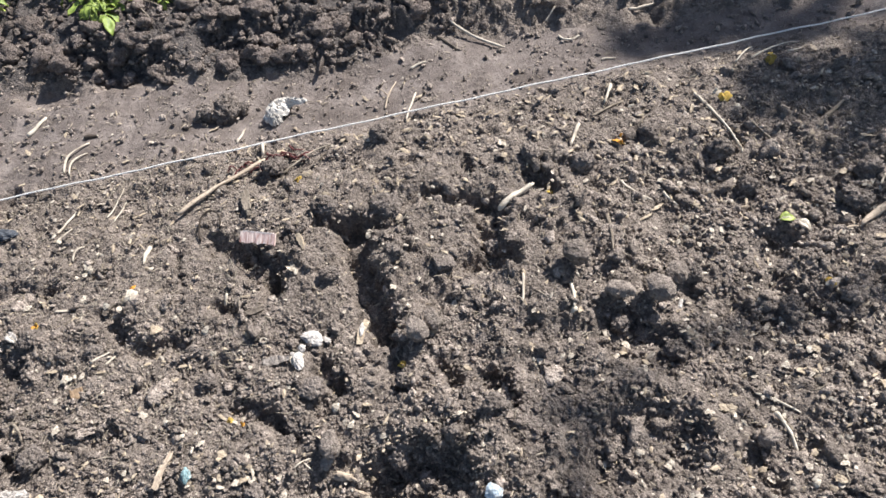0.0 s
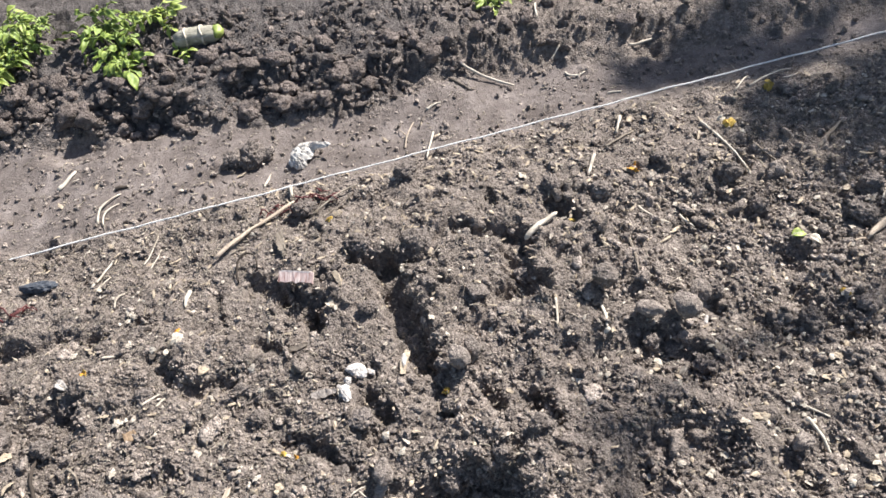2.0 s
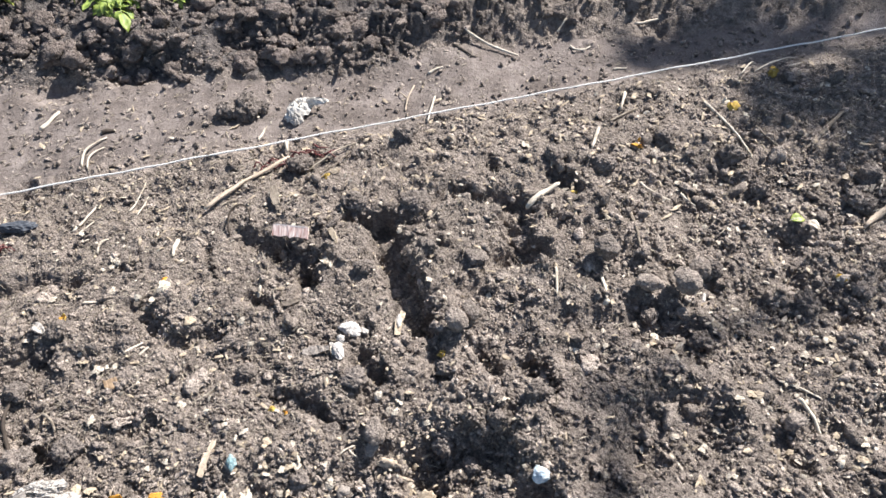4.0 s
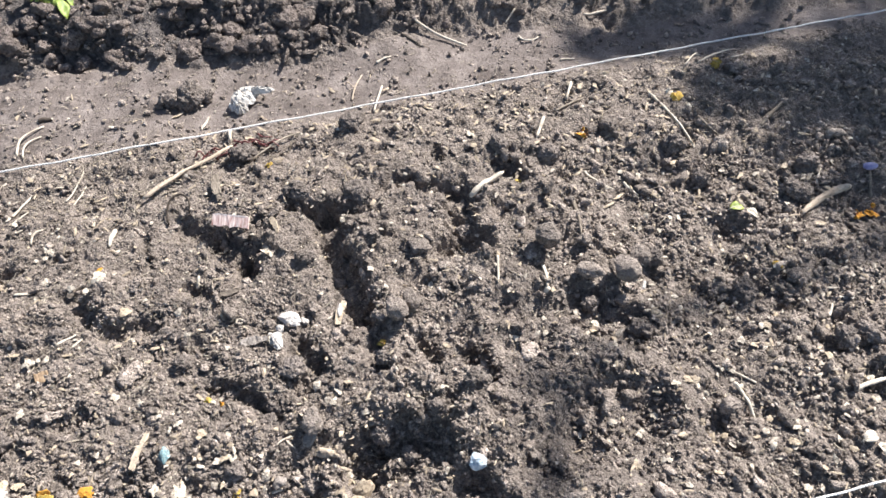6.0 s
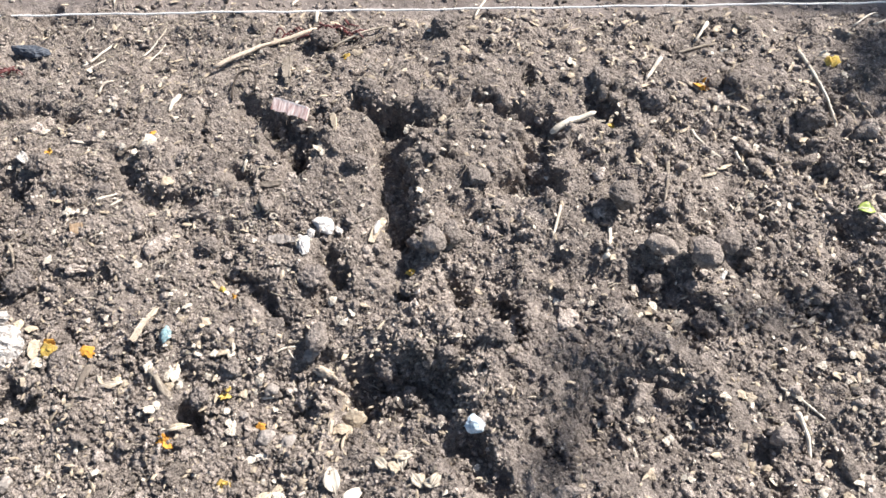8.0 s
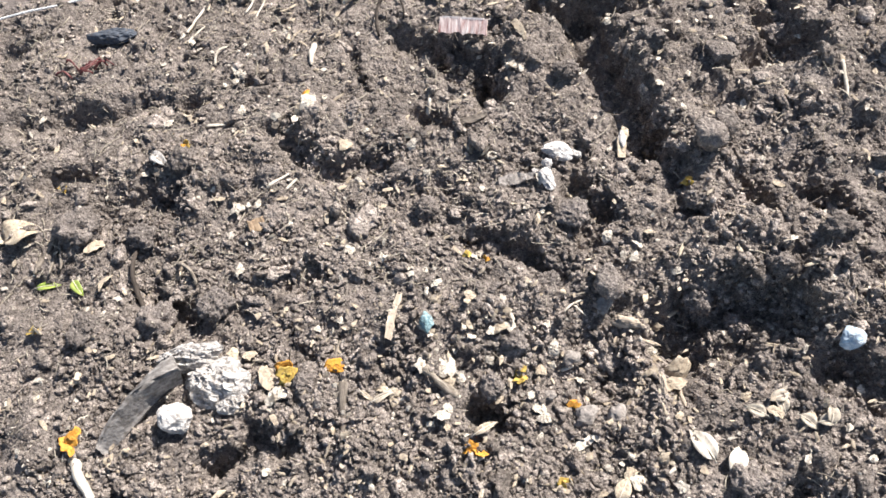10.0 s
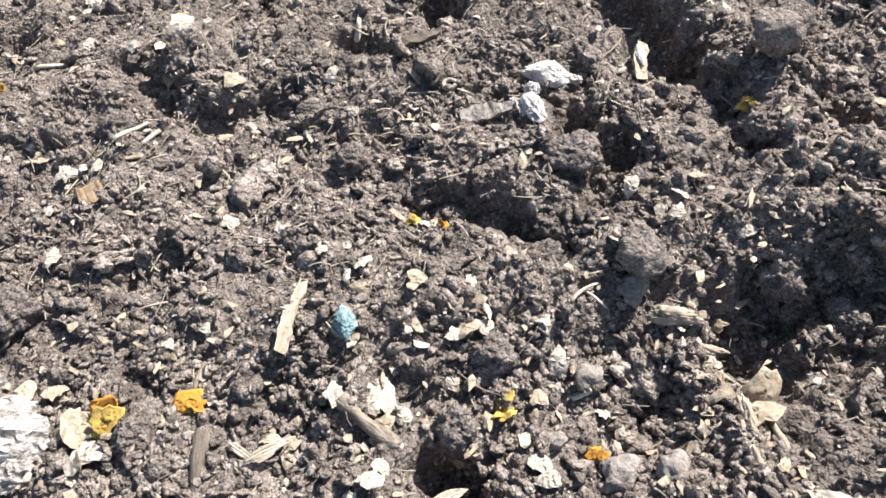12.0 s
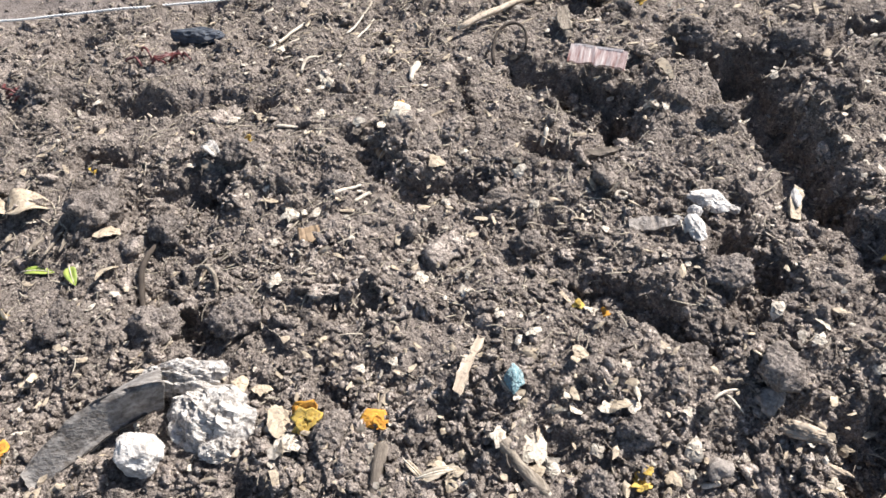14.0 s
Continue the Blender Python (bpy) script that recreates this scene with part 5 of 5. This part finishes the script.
def thread_tangle(x, y, long, wide, count):
    """A torn red net: loose threads that curl over the soil."""
    base = new("thread_tangle", None)
    settle(base, x, y, 0.004)
    tagged(base, "tangle of torn dark red threads in soil", "threads")
    for k in range(count):
        at = np.array([rng.uniform(-long, long), rng.uniform(-wide, wide)])
        way, turn, reach = rng.uniform(-0.7, 0.7), rng.uniform(-1.6, 1.6), rng.uniform(0.4, 1.0) * long
        line = [(at[0] + reach * (u - 0.5) * math.cos(way), at[1] + reach * (u - 0.5) * math.sin(way) + turn * reach * (u - 0.5) ** 2, 0.004 + 0.012 * math.sin(math.pi * u) * rng.uniform(0.4, 1.0) + ground_at(x + at[0], y + at[1]) - ground_at(x, y)) for u in np.linspace(0, 1, 8)]
        part("thread", mesh_of("thread", *tube(line, np.linspace(0.0021, 0.0013, 8), 6, 0.3), red_plastic), base)
    return base


thread_tangle(-0.570, 1.004, 0.040, 0.014, 8)
thread_tangle(-0.480, 1.030, 0.045, 0.014, 14)
twig([(-0.492, 0.982), (-0.455, 1.004), (-0.420, 1.032), (-0.384, 1.054)], 0.0026, dull_straw, "thin dry bent stem beside the stalk", lift=0.010)
twig([(-0.276, 1.190), (-0.268, 1.236), (-0.254, 1.285)], 0.0024, peeled, PALE, lift=0.006)
twig([(-0.268, 1.232), (-0.292, 1.262)], 0.0016, peeled, PALE, lift=0.008)
clod(-0.271, 1.072, 0.028, 0.9, 0.05)
thread_tangle(-1.300, 0.685, 0.050, 0.014, 10)
thread_tangle(-1.120, 0.780, 0.040, 0.014, 8)
pin = new("plant_pin", None)
settle(pin, 0.824, 0.826, 0.005)
tagged(pin, "lilac plastic pin on a pale stem", "pin")
part("stem", mesh_of("stem", *tube([(-0.006, -0.020, 0), (0.0, 0.005, 0.008), (0.008, 0.040, 0.020)], [0.0028, 0.0026, 0.0024], 8), grey_wood), pin, "pale grey stem")
part("head", mesh_of("head", *lumpy(3, 0.15, 0.05, 4, (0.016, 0.010, 0.007)), lilac_plastic), pin, "flat lilac head", pose(0.009, 0.045, 0.022))

# ---- fallen petals and leaves ----
OP, YP = "torn orange petals lying on the soil", "shrivelled yellow petals lying on soil"
petals(-0.727, 0.266, 0.022, 3, orange_petal, "bright orange-yellow petals among eggshell bits", 20, lift=0.010)
petals(-0.722, 0.256, 0.021, 3, yellow_leaf, "bright orange-yellow petals among eggshell bits", 140, lift=0.012)
petals(-0.663, 0.268, 0.018, 3, orange_petal, OP, 70)
petals(-0.914, 0.611, 0.013, 3, orange_petal, OP, 10)
petals(-0.731, 0.683, 0.010, 2, orange_petal, OP, 70)
petals(-0.433, 0.254, 0.016, 4, yellow_leaf, YP, 0)
petals(-0.371, 0.224, 0.012, 3, orange_petal, OP, 60)
petals(-0.387, 0.129, 0.015, 3, yellow_leaf, YP, 10)
petals(-0.616, 0.017, 0.018, 4, orange_petal, OP, 0)
petals(-0.489, 0.167, 0.022, 3, orange_petal, OP, 20)
petals(-0.989, 0.176, 0.024, 4, orange_petal, OP, 30)
petals(-1.084, 0.332, 0.018, 3, yellow_leaf, YP, 30)
petals(0.235, 0.988, 0.020, 4, orange_petal, OP, 0)
petals(0.600, 1.213, 0.022, 4, yellow_leaf, YP, 20)
petals(0.477, 1.103, 0.018, 3, yellow_leaf, YP, 0)
petals(0.465, 1.125, 0.014, 2, straw, YP, 0)
petals(0.084, 0.875, 0.014, 3, yellow_leaf, YP, 30)
petals(-0.909, 0.613, 0.016, 3, yellow_leaf, YP, 0)
petals(0.571, 0.651, 0.014, 3, yellow_leaf, YP, 0)
petals(0.808, 0.769, 0.024, 4, orange_petal, OP, -10)
petals(0.778, 0.765, 0.018, 3, orange_petal, OP, 150)
petals(-0.440, 0.940, 0.014, 3, yellow_leaf, YP, 40)
petals(-0.200, 0.505, 0.013, 3, yellow_leaf, YP, 0)
petals(-1.106, 0.558, 0.016, 3, yellow_leaf, YP, 0)
petals(-0.494, 0.415, 0.009, 2, yellow_leaf, YP, 0)
petals(-0.470, 0.405, 0.008, 2, orange_petal, OP, 0)
leaf(-0.440, 0.302, 0.017, 0.0045, orange_petal, "small tan-orange seed husk on soil", 35, 0.2, 0.3, 0, "seed husk")
leaf(-0.490, 0.182, 0.032, 0.005, tan_shell, "curled cream husk over a dark hollow", 30, 0.5, 0.5, 0, "husk")
leaf(-1.115, 0.402, 0.036, 0.006, lime_leaf, "narrow yellow-green leaf scrap on soil", 8, 0.2, 0.3)
leaf(-1.050, 0.405, 0.028, 0.007, lime_leaf, "narrow yellow-green leaf scrap on soil", -50, 0.2, 0.3)
leaf(-1.225, 0.488, 0.060, 0.020, brown_leaf, "curled pinkish-brown dry leaf on soil", -25, 0.5, 0.5)
leaf(-1.205, 0.462, 0.045, 0.018, tan_shell, "curled pale dry leaf on soil", 15, 0.6, 0.6)
leaf(-0.962, 0.598, 0.034, 0.009, grey_paper, "curled grey leaf scrap over a gap", -35, 0.4, 0.5)
leaf(0.515, 0.790, 0.034, 0.011, lime_leaf, "fresh light green leaf lying on soil", 10, 0.4, 0.3)
leaf(0.548, 0.785, 0.030, 0.008, straw, "pale dry leaf beside a green leaf", -50, 0.4, 0.4)
for x, y, turn in ((0.590, 0.292, 20), (0.616, 0.280, -35), (0.656, 0.280, 60), (0.628, 0.262, 110)):
    leaf(x, y, 0.034, 0.010, straw, "curled yellowed dry leaf on the bed", turn, 0.5, 0.4)
leaf(-0.330, 0.108, 0.030, 0.009, tan_shell, "curled pale dry leaf on soil", 60, 0.5, 0.4)
leaf(-0.222, 0.150, 0.040, 0.012, straw, "curled pale dry leaf on soil", 120, 0.5, 0.5)
leaf(-0.205, 0.135, 0.036, 0.010, straw, "curled pale dry leaf on soil", 60, 0.6, 0.5)

for x, y, turn in ((-0.150, 0.214, 20), (-0.138, 0.200, 100), (-0.122, 0.196, -40), (-0.104, 0.188, 10), (-0.160, 0.196, 150), (-0.092, 0.186, 70)):
    leaf(x, y, 0.024, 0.007, dull_straw, "crumpled brown-orange dry leaf by the hole", turn, 0.5, 0.5)
leaf(-1.165, 0.468, 0.050, 0.022, tan_shell, "crumpled tan dry leaf on soil", 30, 0.5, 0.4)
leaf(-0.745, 0.612, 0.038, 0.010, brown_leaf, "curled dark brown leaf on soil", 70, 0.7, 0.5)

# ---- single clods and stones ----
clod(-0.146, 0.578, 0.022, 1.0, -0.40, label="smooth firm clod lying on the bed", smooth=True)
clod(-0.171, 0.555, 0.027, 1.0, -0.40, label="smooth firm clod lying on the bed", smooth=True)
clod(-0.377, 0.866, 0.024, 0.9, 0.1)
clod(-0.252, 0.862, 0.034, 0.8, 0.35, "broad flat clod at the head of furrow")
clod(-0.222, 0.728, 0.020)
clod(-0.347, 0.695, 0.018)
clod(-0.111, 0.376, 0.019)
clod(-0.205, 0.352, 0.020)
clod(-0.160, 0.318, 0.016)
clod(-0.316, 0.366, 0.026, 1.0, -0.35, label="smooth firm clod lying on the bed", smooth=True)
clod(0.116, 0.694, 0.031, 1.15, -0.50, label="smooth firm clod lying on the bed", smooth=True)
clod(0.258, 0.624, 0.032, 0.95, -0.60, "large smooth rounded clod on the bed", True)
clod(0.298, 0.666, 0.029, 1.0, -0.30, label="smooth firm clod lying on the bed", smooth=True)
clod(0.273, 0.532, 0.022)
clod(0.186, 0.626, 0.026, 0.9, -0.3, label="smooth firm clod lying on the bed", smooth=True)
clod(0.222, 0.572, 0.022, 0.9, 0.0)
clod(0.186, 0.580, 0.018, 0.9, 0.0)
clod(0.493, 0.601, 0.028, 0.9, 0.1)
clod(-0.916, 0.340, 0.027, 1.1, -0.1)
clod(-0.128, 0.708, 0.026, 0.6, 0.15, label="smooth firm clod lying on the bed", smooth=True)
clod(-0.035, 0.762, 0.020, 0.8)
clod(-0.273, 1.063, 0.024)
clod(0.392, 0.370, 0.022, 1.0, -0.05, label="smooth firm clod lying on the bed", smooth=True)
clod(-0.040, 0.410, 0.022)
clod(0.052, 0.960, 0.022)
clod(0.156, 0.935, 0.024)
clod(0.440, 0.970, 0.026)
clod(0.665, 0.825, 0.030)
clod(0.721, 0.905, 0.026)
clod(-0.552, 0.490, 0.018)
clod(-0.380, 0.401, 0.018)
clod(-0.363, 0.860, 0.020)
clod(-0.235, 0.840, 0.022)
clod(0.692, 0.499, 0.026)
clod(0.645, 0.490, 0.022)
clod(-0.437, 0.295, 0.017)
clod(-0.832, 0.358, 0.024)
clod(-0.700, 0.246, 0.016)
clod(-0.358, 0.466, 0.025, 0.7, 0.2, "ragged broad clod beside a gap")
clod(-0.392, 0.374, 0.017)
clod(-0.783, 0.556, 0.022, 0.7)
clod(-0.468, 0.243, 0.016)
clod(-0.197, 0.473, 0.014)
clod(-0.190, 0.128, 0.022)
clod(-0.655, 1.206, 0.036, 0.95, 0.0, "lumpy dark clod lying on the path")
clod(-0.700, 1.198, 0.028, 0.9, 0.0)
clod(-0.625, 1.215, 0.022, 0.9, 0.0)
clod(-0.504, 0.998, 0.027, 1.0, 0.1, "dark rounded clod by the peeled stick")
clod(-0.910, 0.585, 0.026, 0.9, 0.15)
clod(-0.935, 0.555, 0.022)
clod(-1.060, 0.480, 0.034)
clod(-1.010, 0.330, 0.024)
clod(-0.960, 0.470, 0.022)
clod(0.330, 0.680, 0.020)
clod(0.600, 0.620, 0.022)
clod(0.480, 0.880, 0.022)
clod(0.300, 1.010, 0.024)
clod(-1.260, 0.690, 0.030)
STONE = "smooth grey pebble lying in soil"
for x, y, r in ((-0.370, 0.279, 0.012), (-0.358, 0.208, 0.014), (-0.321, 0.208, 0.013), (-0.325, 0.347, 0.014), (-0.917, 0.103, 0.014), (-0.398, 0.232, 0.008), (-0.690, 0.060, 0.012), (-0.800, 0.040, 0.013)):
    ob = new("pebble", mesh_of("pebble", *lumpy(3, 0.55, 0.10, x * 10, (r, r * 0.78, r * 0.58)), grey_stone))
    tagged(settle(ob, x, y, r * 0.4, 0, 0, x * 900), STONE, "pebble", "pebbles")
stump = new("cabbage_stump", None)
settle(stump, -0.825, 1.600, 0.020, 0, 0, 6, 1.2)
tagged(stump, "grey ribbed cabbage stump with a green end", "plant stump")
part("stalk", mesh_of("stalk", *tube([(-0.050, 0, 0), (-0.035, 0, 0.001), (-0.010, 0, 0.002), (0.015, 0, 0.002), (0.035, 0, 0.0), (0.048, 0, -0.002)], [0.015, 0.020, 0.021, 0.020, 0.019, 0.013], 14, 0.2), pale_stalk), stump)
for x in (-0.022, 0.014):
    scar = [(x + 0.002 * math.sin(3 * a), 0.021 * math.cos(a), 0.002 + 0.021 * math.sin(a)) for a in np.linspace(0, 6.0, 16)]
    part("leaf_scar", mesh_of("leaf_scar", *tube(scar, np.full(16, 0.0022), 6), straw), stump, "pale ring-shaped leaf scar")
part("green_end", mesh_of("green_end", *lumpy(3, 0.3, 0.08, 6, (0.014, 0.017, 0.015)), lime_leaf), stump, "yellow-green sprouting end", pose(0.048, 0.0, 0.002))


# ---- weeds on the bank ----


def weed(x, y, count, reach, size, material, label, seed, lean=0.0):
    base = new("weed", None)
    base.location = (x, y, ground_at(x, y) - 0.005)
    tagged(base, label, "weed", "weeds on the bank")
    pick = random.Random(seed)
    for k in range(count):
        a = 2 * math.pi * (k * 0.381966) + pick.uniform(-0.4, 0.4)
        r, h = reach * pick.uniform(0.35, 1.0), reach * pick.uniform(0.25, 0.85)
        tip = Vector((r * math.cos(a), r * math.sin(a) - lean * r, h))
        mid = Vector((tip.x * 0.4, tip.y * 0.4, h * 0.75))
        stalk = part("stem", mesh_of("stem", *tube([(0, 0, 0), mid * 0.5, mid, tip], [0.0020, 0.0018, 0.0015, 0.0010], 6), green_stem), base)
        for j in range(5):
            way = math.degrees(a) + (j - 2) * 42 + pick.uniform(-15, 15)
            at = tip if j == 2 else mid.lerp(tip, pick.uniform(-0.2, 0.8))
            m = Matrix.Translation(at) @ pose(0, 0, 0, pick.uniform(-45, 45), pick.uniform(-20, 55), way)
            part("leaf", mesh_of("leaf", *blade(size * pick.uniform(0.45, 1.05), size * pick.uniform(0.14, 0.26), pick.uniform(-0.1, 0.5), 0.35, 0.8, 8, 0.0005, 0.22, k + j), material), stalk, "", m)
    return base


weed(-1.500, 1.620, 15, 0.12, 0.042, green_leaf, "leafy light green weed on the bank", 1, 0.3)
weed(-1.400, 1.720, 14, 0.12, 0.040, lime_leaf, "leafy light green weed on the bank", 2, 0.3)
weed(-1.380, 1.600, 12, 0.10, 0.042, green_leaf, "leafy light green weed on the bank", 3, 0.3)
weed(-1.320, 1.680, 12, 0.10, 0.040, green_leaf, "leafy light green weed on the bank", 12, 0.3)
weed(-1.415, 1.565, 14, 0.09, 0.050, lime_leaf, "leafy light green weed on the bank", 21, 0.4)
weed(-1.015, 1.545, 8, 0.07, 0.058, green_leaf, "bright green broad-leaved weed on soil", 22, 0.8)
weed(-1.110, 1.710, 9, 0.08, 0.050, green_leaf, "bright green broad-leaved weed on soil", 4, 0.5)
weed(-1.060, 1.620, 8, 0.07, 0.052, green_leaf, "bright green broad-leaved weed on soil", 5, 0.7)
weed(-0.960, 1.700, 10, 0.07, 0.042, lime_leaf, "pale green drooping weed by dry stalks", 6, 0.3)
weed(-0.865, 1.560, 3, 0.040, 0.034, lime_leaf, "small yellowing seedling on the bank", 7, 0.2)
weed(-0.020, 1.660, 7, 0.05, 0.036, lime_leaf, "small green weed at the bank's top", 8, 0.2)
weed(0.100, 1.700, 4, 0.05, 0.034, green_leaf, "small green weed at the bank's top", 9, 0.2)
twig([(-0.975, 1.600), (-0.930, 1.540), (-0.880, 1.480)], 0.0028, grey_wood, "thin grey dead stalk on the bank", lift=0.010)
twig([(-0.945, 1.565), (-0.860, 1.530)], 0.0024, grey_wood, "thin grey dead stalk on the bank", lift=0.010)
twig([(0.100, 1.560), (0.105, 1.640)], 0.0030, straw, "thin grey dead stalk on the bank", lift=0.006)
twig([(0.330, 1.480), (0.400, 1.500)], 0.0040, straw, "thin grey dead stalk on the bank")


# ---- clods heaped along the dug bank ----


def bank_clod(x, y, radius):
    ob = new("bank_clod", BANK_CLODS[int(rng.integers(len(BANK_CLODS)))])
    flat = rng.uniform(0.65, 1.0)
    ob.matrix_basis = pose(x, y, ground_at(x, y) + radius * (0.35 * flat - 0.1), rng.uniform(-25, 25), rng.uniform(-25, 25), rng.uniform(0, 360)) @ Matrix.Diagonal((radius * rng.uniform(0.9, 1.3), radius, radius * flat, 1))
    return tagged(ob, "broad damp clod heaped on the bank" if radius > 0.032 else "small damp dark clod on the bank", "clod", "clods heaped on the bank")


for x, y, radius in ((-1.26, 1.42, 0.034), (-1.17, 1.40, 0.030), (-0.91, 1.42, 0.032), (-0.72, 1.48, 0.030), (-0.86, 1.35, 0.026), (-0.83, 1.32, 0.020), (-0.60, 1.50, 0.032), (-0.48, 1.55, 0.030), (0.32, 1.52, 0.036), (-1.36, 1.39, 0.032)):
    bank_clod(x, y, radius)
for _ in range(120):
    x = 0.25 - 1.6 * rng.random() ** 0.85
    bank_clod(x, bank_foot(x) + 0.02 + 0.22 * rng.random() ** 1.2, (0.010 + 0.022 * rng.random() ** 1.6) * (1 - 0.3 * float(step(-0.4, 0.1, x))))


# ---- the garden tree whose crown shades the far corner ----


def garden_tree(shade, radius, far, leaves, size, boughs):
    """A tree with its crown between the sun and the place that it shades."""
    crown = Vector((shade[0], shade[1], 0)) + SUN_WAY * far
    foot = Vector((crown.x + 0.7, crown.y + 0.5, 0))
    foot.z = ground_at(foot.x, foot.y) - 0.05
    tree = new("tree", None)
    tree.location = foot
    tagged(tree, "leafy garden tree shading the end of bed", "tree")
    top = crown - foot
    stem = [(0, 0, 0), (0.03, 0.02, top.z * 0.3), top * 0.55 + Vector((0.1, 0, 0.3)), top * 0.8 + Vector((0.1, 0, 0.3)), top + Vector((0, 0, 0.6))]
    part("trunk", mesh_of("trunk", *tube(stem, [0.17, 0.14, 0.11, 0.08, 0.03], 10, 0.08), tree_bark), tree)
    pick = random.Random(5)
    tips = []
    for k in range(11):
        a = k * 2.4
        end = top + Vector((math.cos(a) * radius * pick.uniform(0.5, 0.9), math.sin(a) * radius * pick.uniform(0.5, 0.9), pick.uniform(-0.5, 0.7) * radius * 0.6))
        start = top * pick.uniform(0.62, 0.92) + Vector((0.1, 0, 0.3))
        bow = (start + end) / 2 + Vector((0, 0, 0.15))
        part("limb", mesh_of("limb", *tube([start, bow, end], [0.05, 0.035, 0.012], 7, 0.1), tree_bark), tree)
        tips += [bow, end, (bow + end) / 2]
    around = rng.integers(0, len(tips), leaves)
    centre = np.array([tips[i] for i in around]) + rng.normal(0, radius * 0.2, (leaves, 3))
    # the unseen crown's uneven edge: no leaves whose shade would reach the lit bed
    fall = centre + np.array(foot) - np.array(SUN_WAY) * ((centre[:, 2] + foot.z) / SUN_WAY.z)[:, None]
    edge = 0.56 + 0.85 * np.maximum(0, 1.02 - fall[:, 1]) + 0.20 * np.maximum(0, fall[:, 1] - 1.4) + rng.normal(0, 0.03, leaves)
    centre = centre[fall[:, 0] > edge]
    # unseen boughs past the crown, set where shade must fall, thinly or thickly leaved
    for bough, count in boughs:
        reach = [Vector((x, y, 0)) + SUN_WAY * far - foot for x, y in bough]
        part("limb", mesh_of("limb", *tube([top * 0.9, (top + reach[0]) / 2 + Vector((0, 0, 0.2)), *reach], np.linspace(0.022, 0.004, len(reach) + 2), 7, 0.1), tree_bark), tree)
        centre = np.concatenate([centre, *[np.array(p) + rng.normal(0, 0.04, (count, 3)) for p in (reach[2:] if count < 9 else reach)]])
    leaves = len(centre)
    outline = np.array([(-1, 0, 0), (-0.2, 0.45, 0.12), (1, 0, 0), (-0.2, -0.45, 0.12)]) * size
    shape = np.einsum("nij,kj->nki", turns(leaves), outline) * rng.uniform(0.7, 1.25, (leaves, 1, 1)) + centre[:, None]
    faces = np.arange(leaves * 4).reshape(leaves, 4)
    me = quick_mesh("crown", shape.reshape(-1, 3), faces, False)
    me.materials.append(green_leaf)
    part("crown", me, tree, "dense crown of small green leaves")
    return tree


garden_tree((1.96, 1.24), 1.30, 6.2, 7800, 0.060, (
    (((0.30, 0.56), (0.22, 0.48), (0.14, 0.41), (0.09, 0.34), (0.05, 0.27), (0.00, 0.205)), 3),
    (((0.72, 1.38), (0.66, 1.41), (0.58, 1.42), (0.50, 1.41), (0.43, 1.40), (0.36, 1.385)), 30),
    (((0.86, 1.24), (0.76, 1.17), (0.66, 1.12), (0.57, 1.08)), 18),
    (((0.98, 0.90), (0.90, 1.02), (0.84, 1.12), (0.78, 1.20)), 10),
))
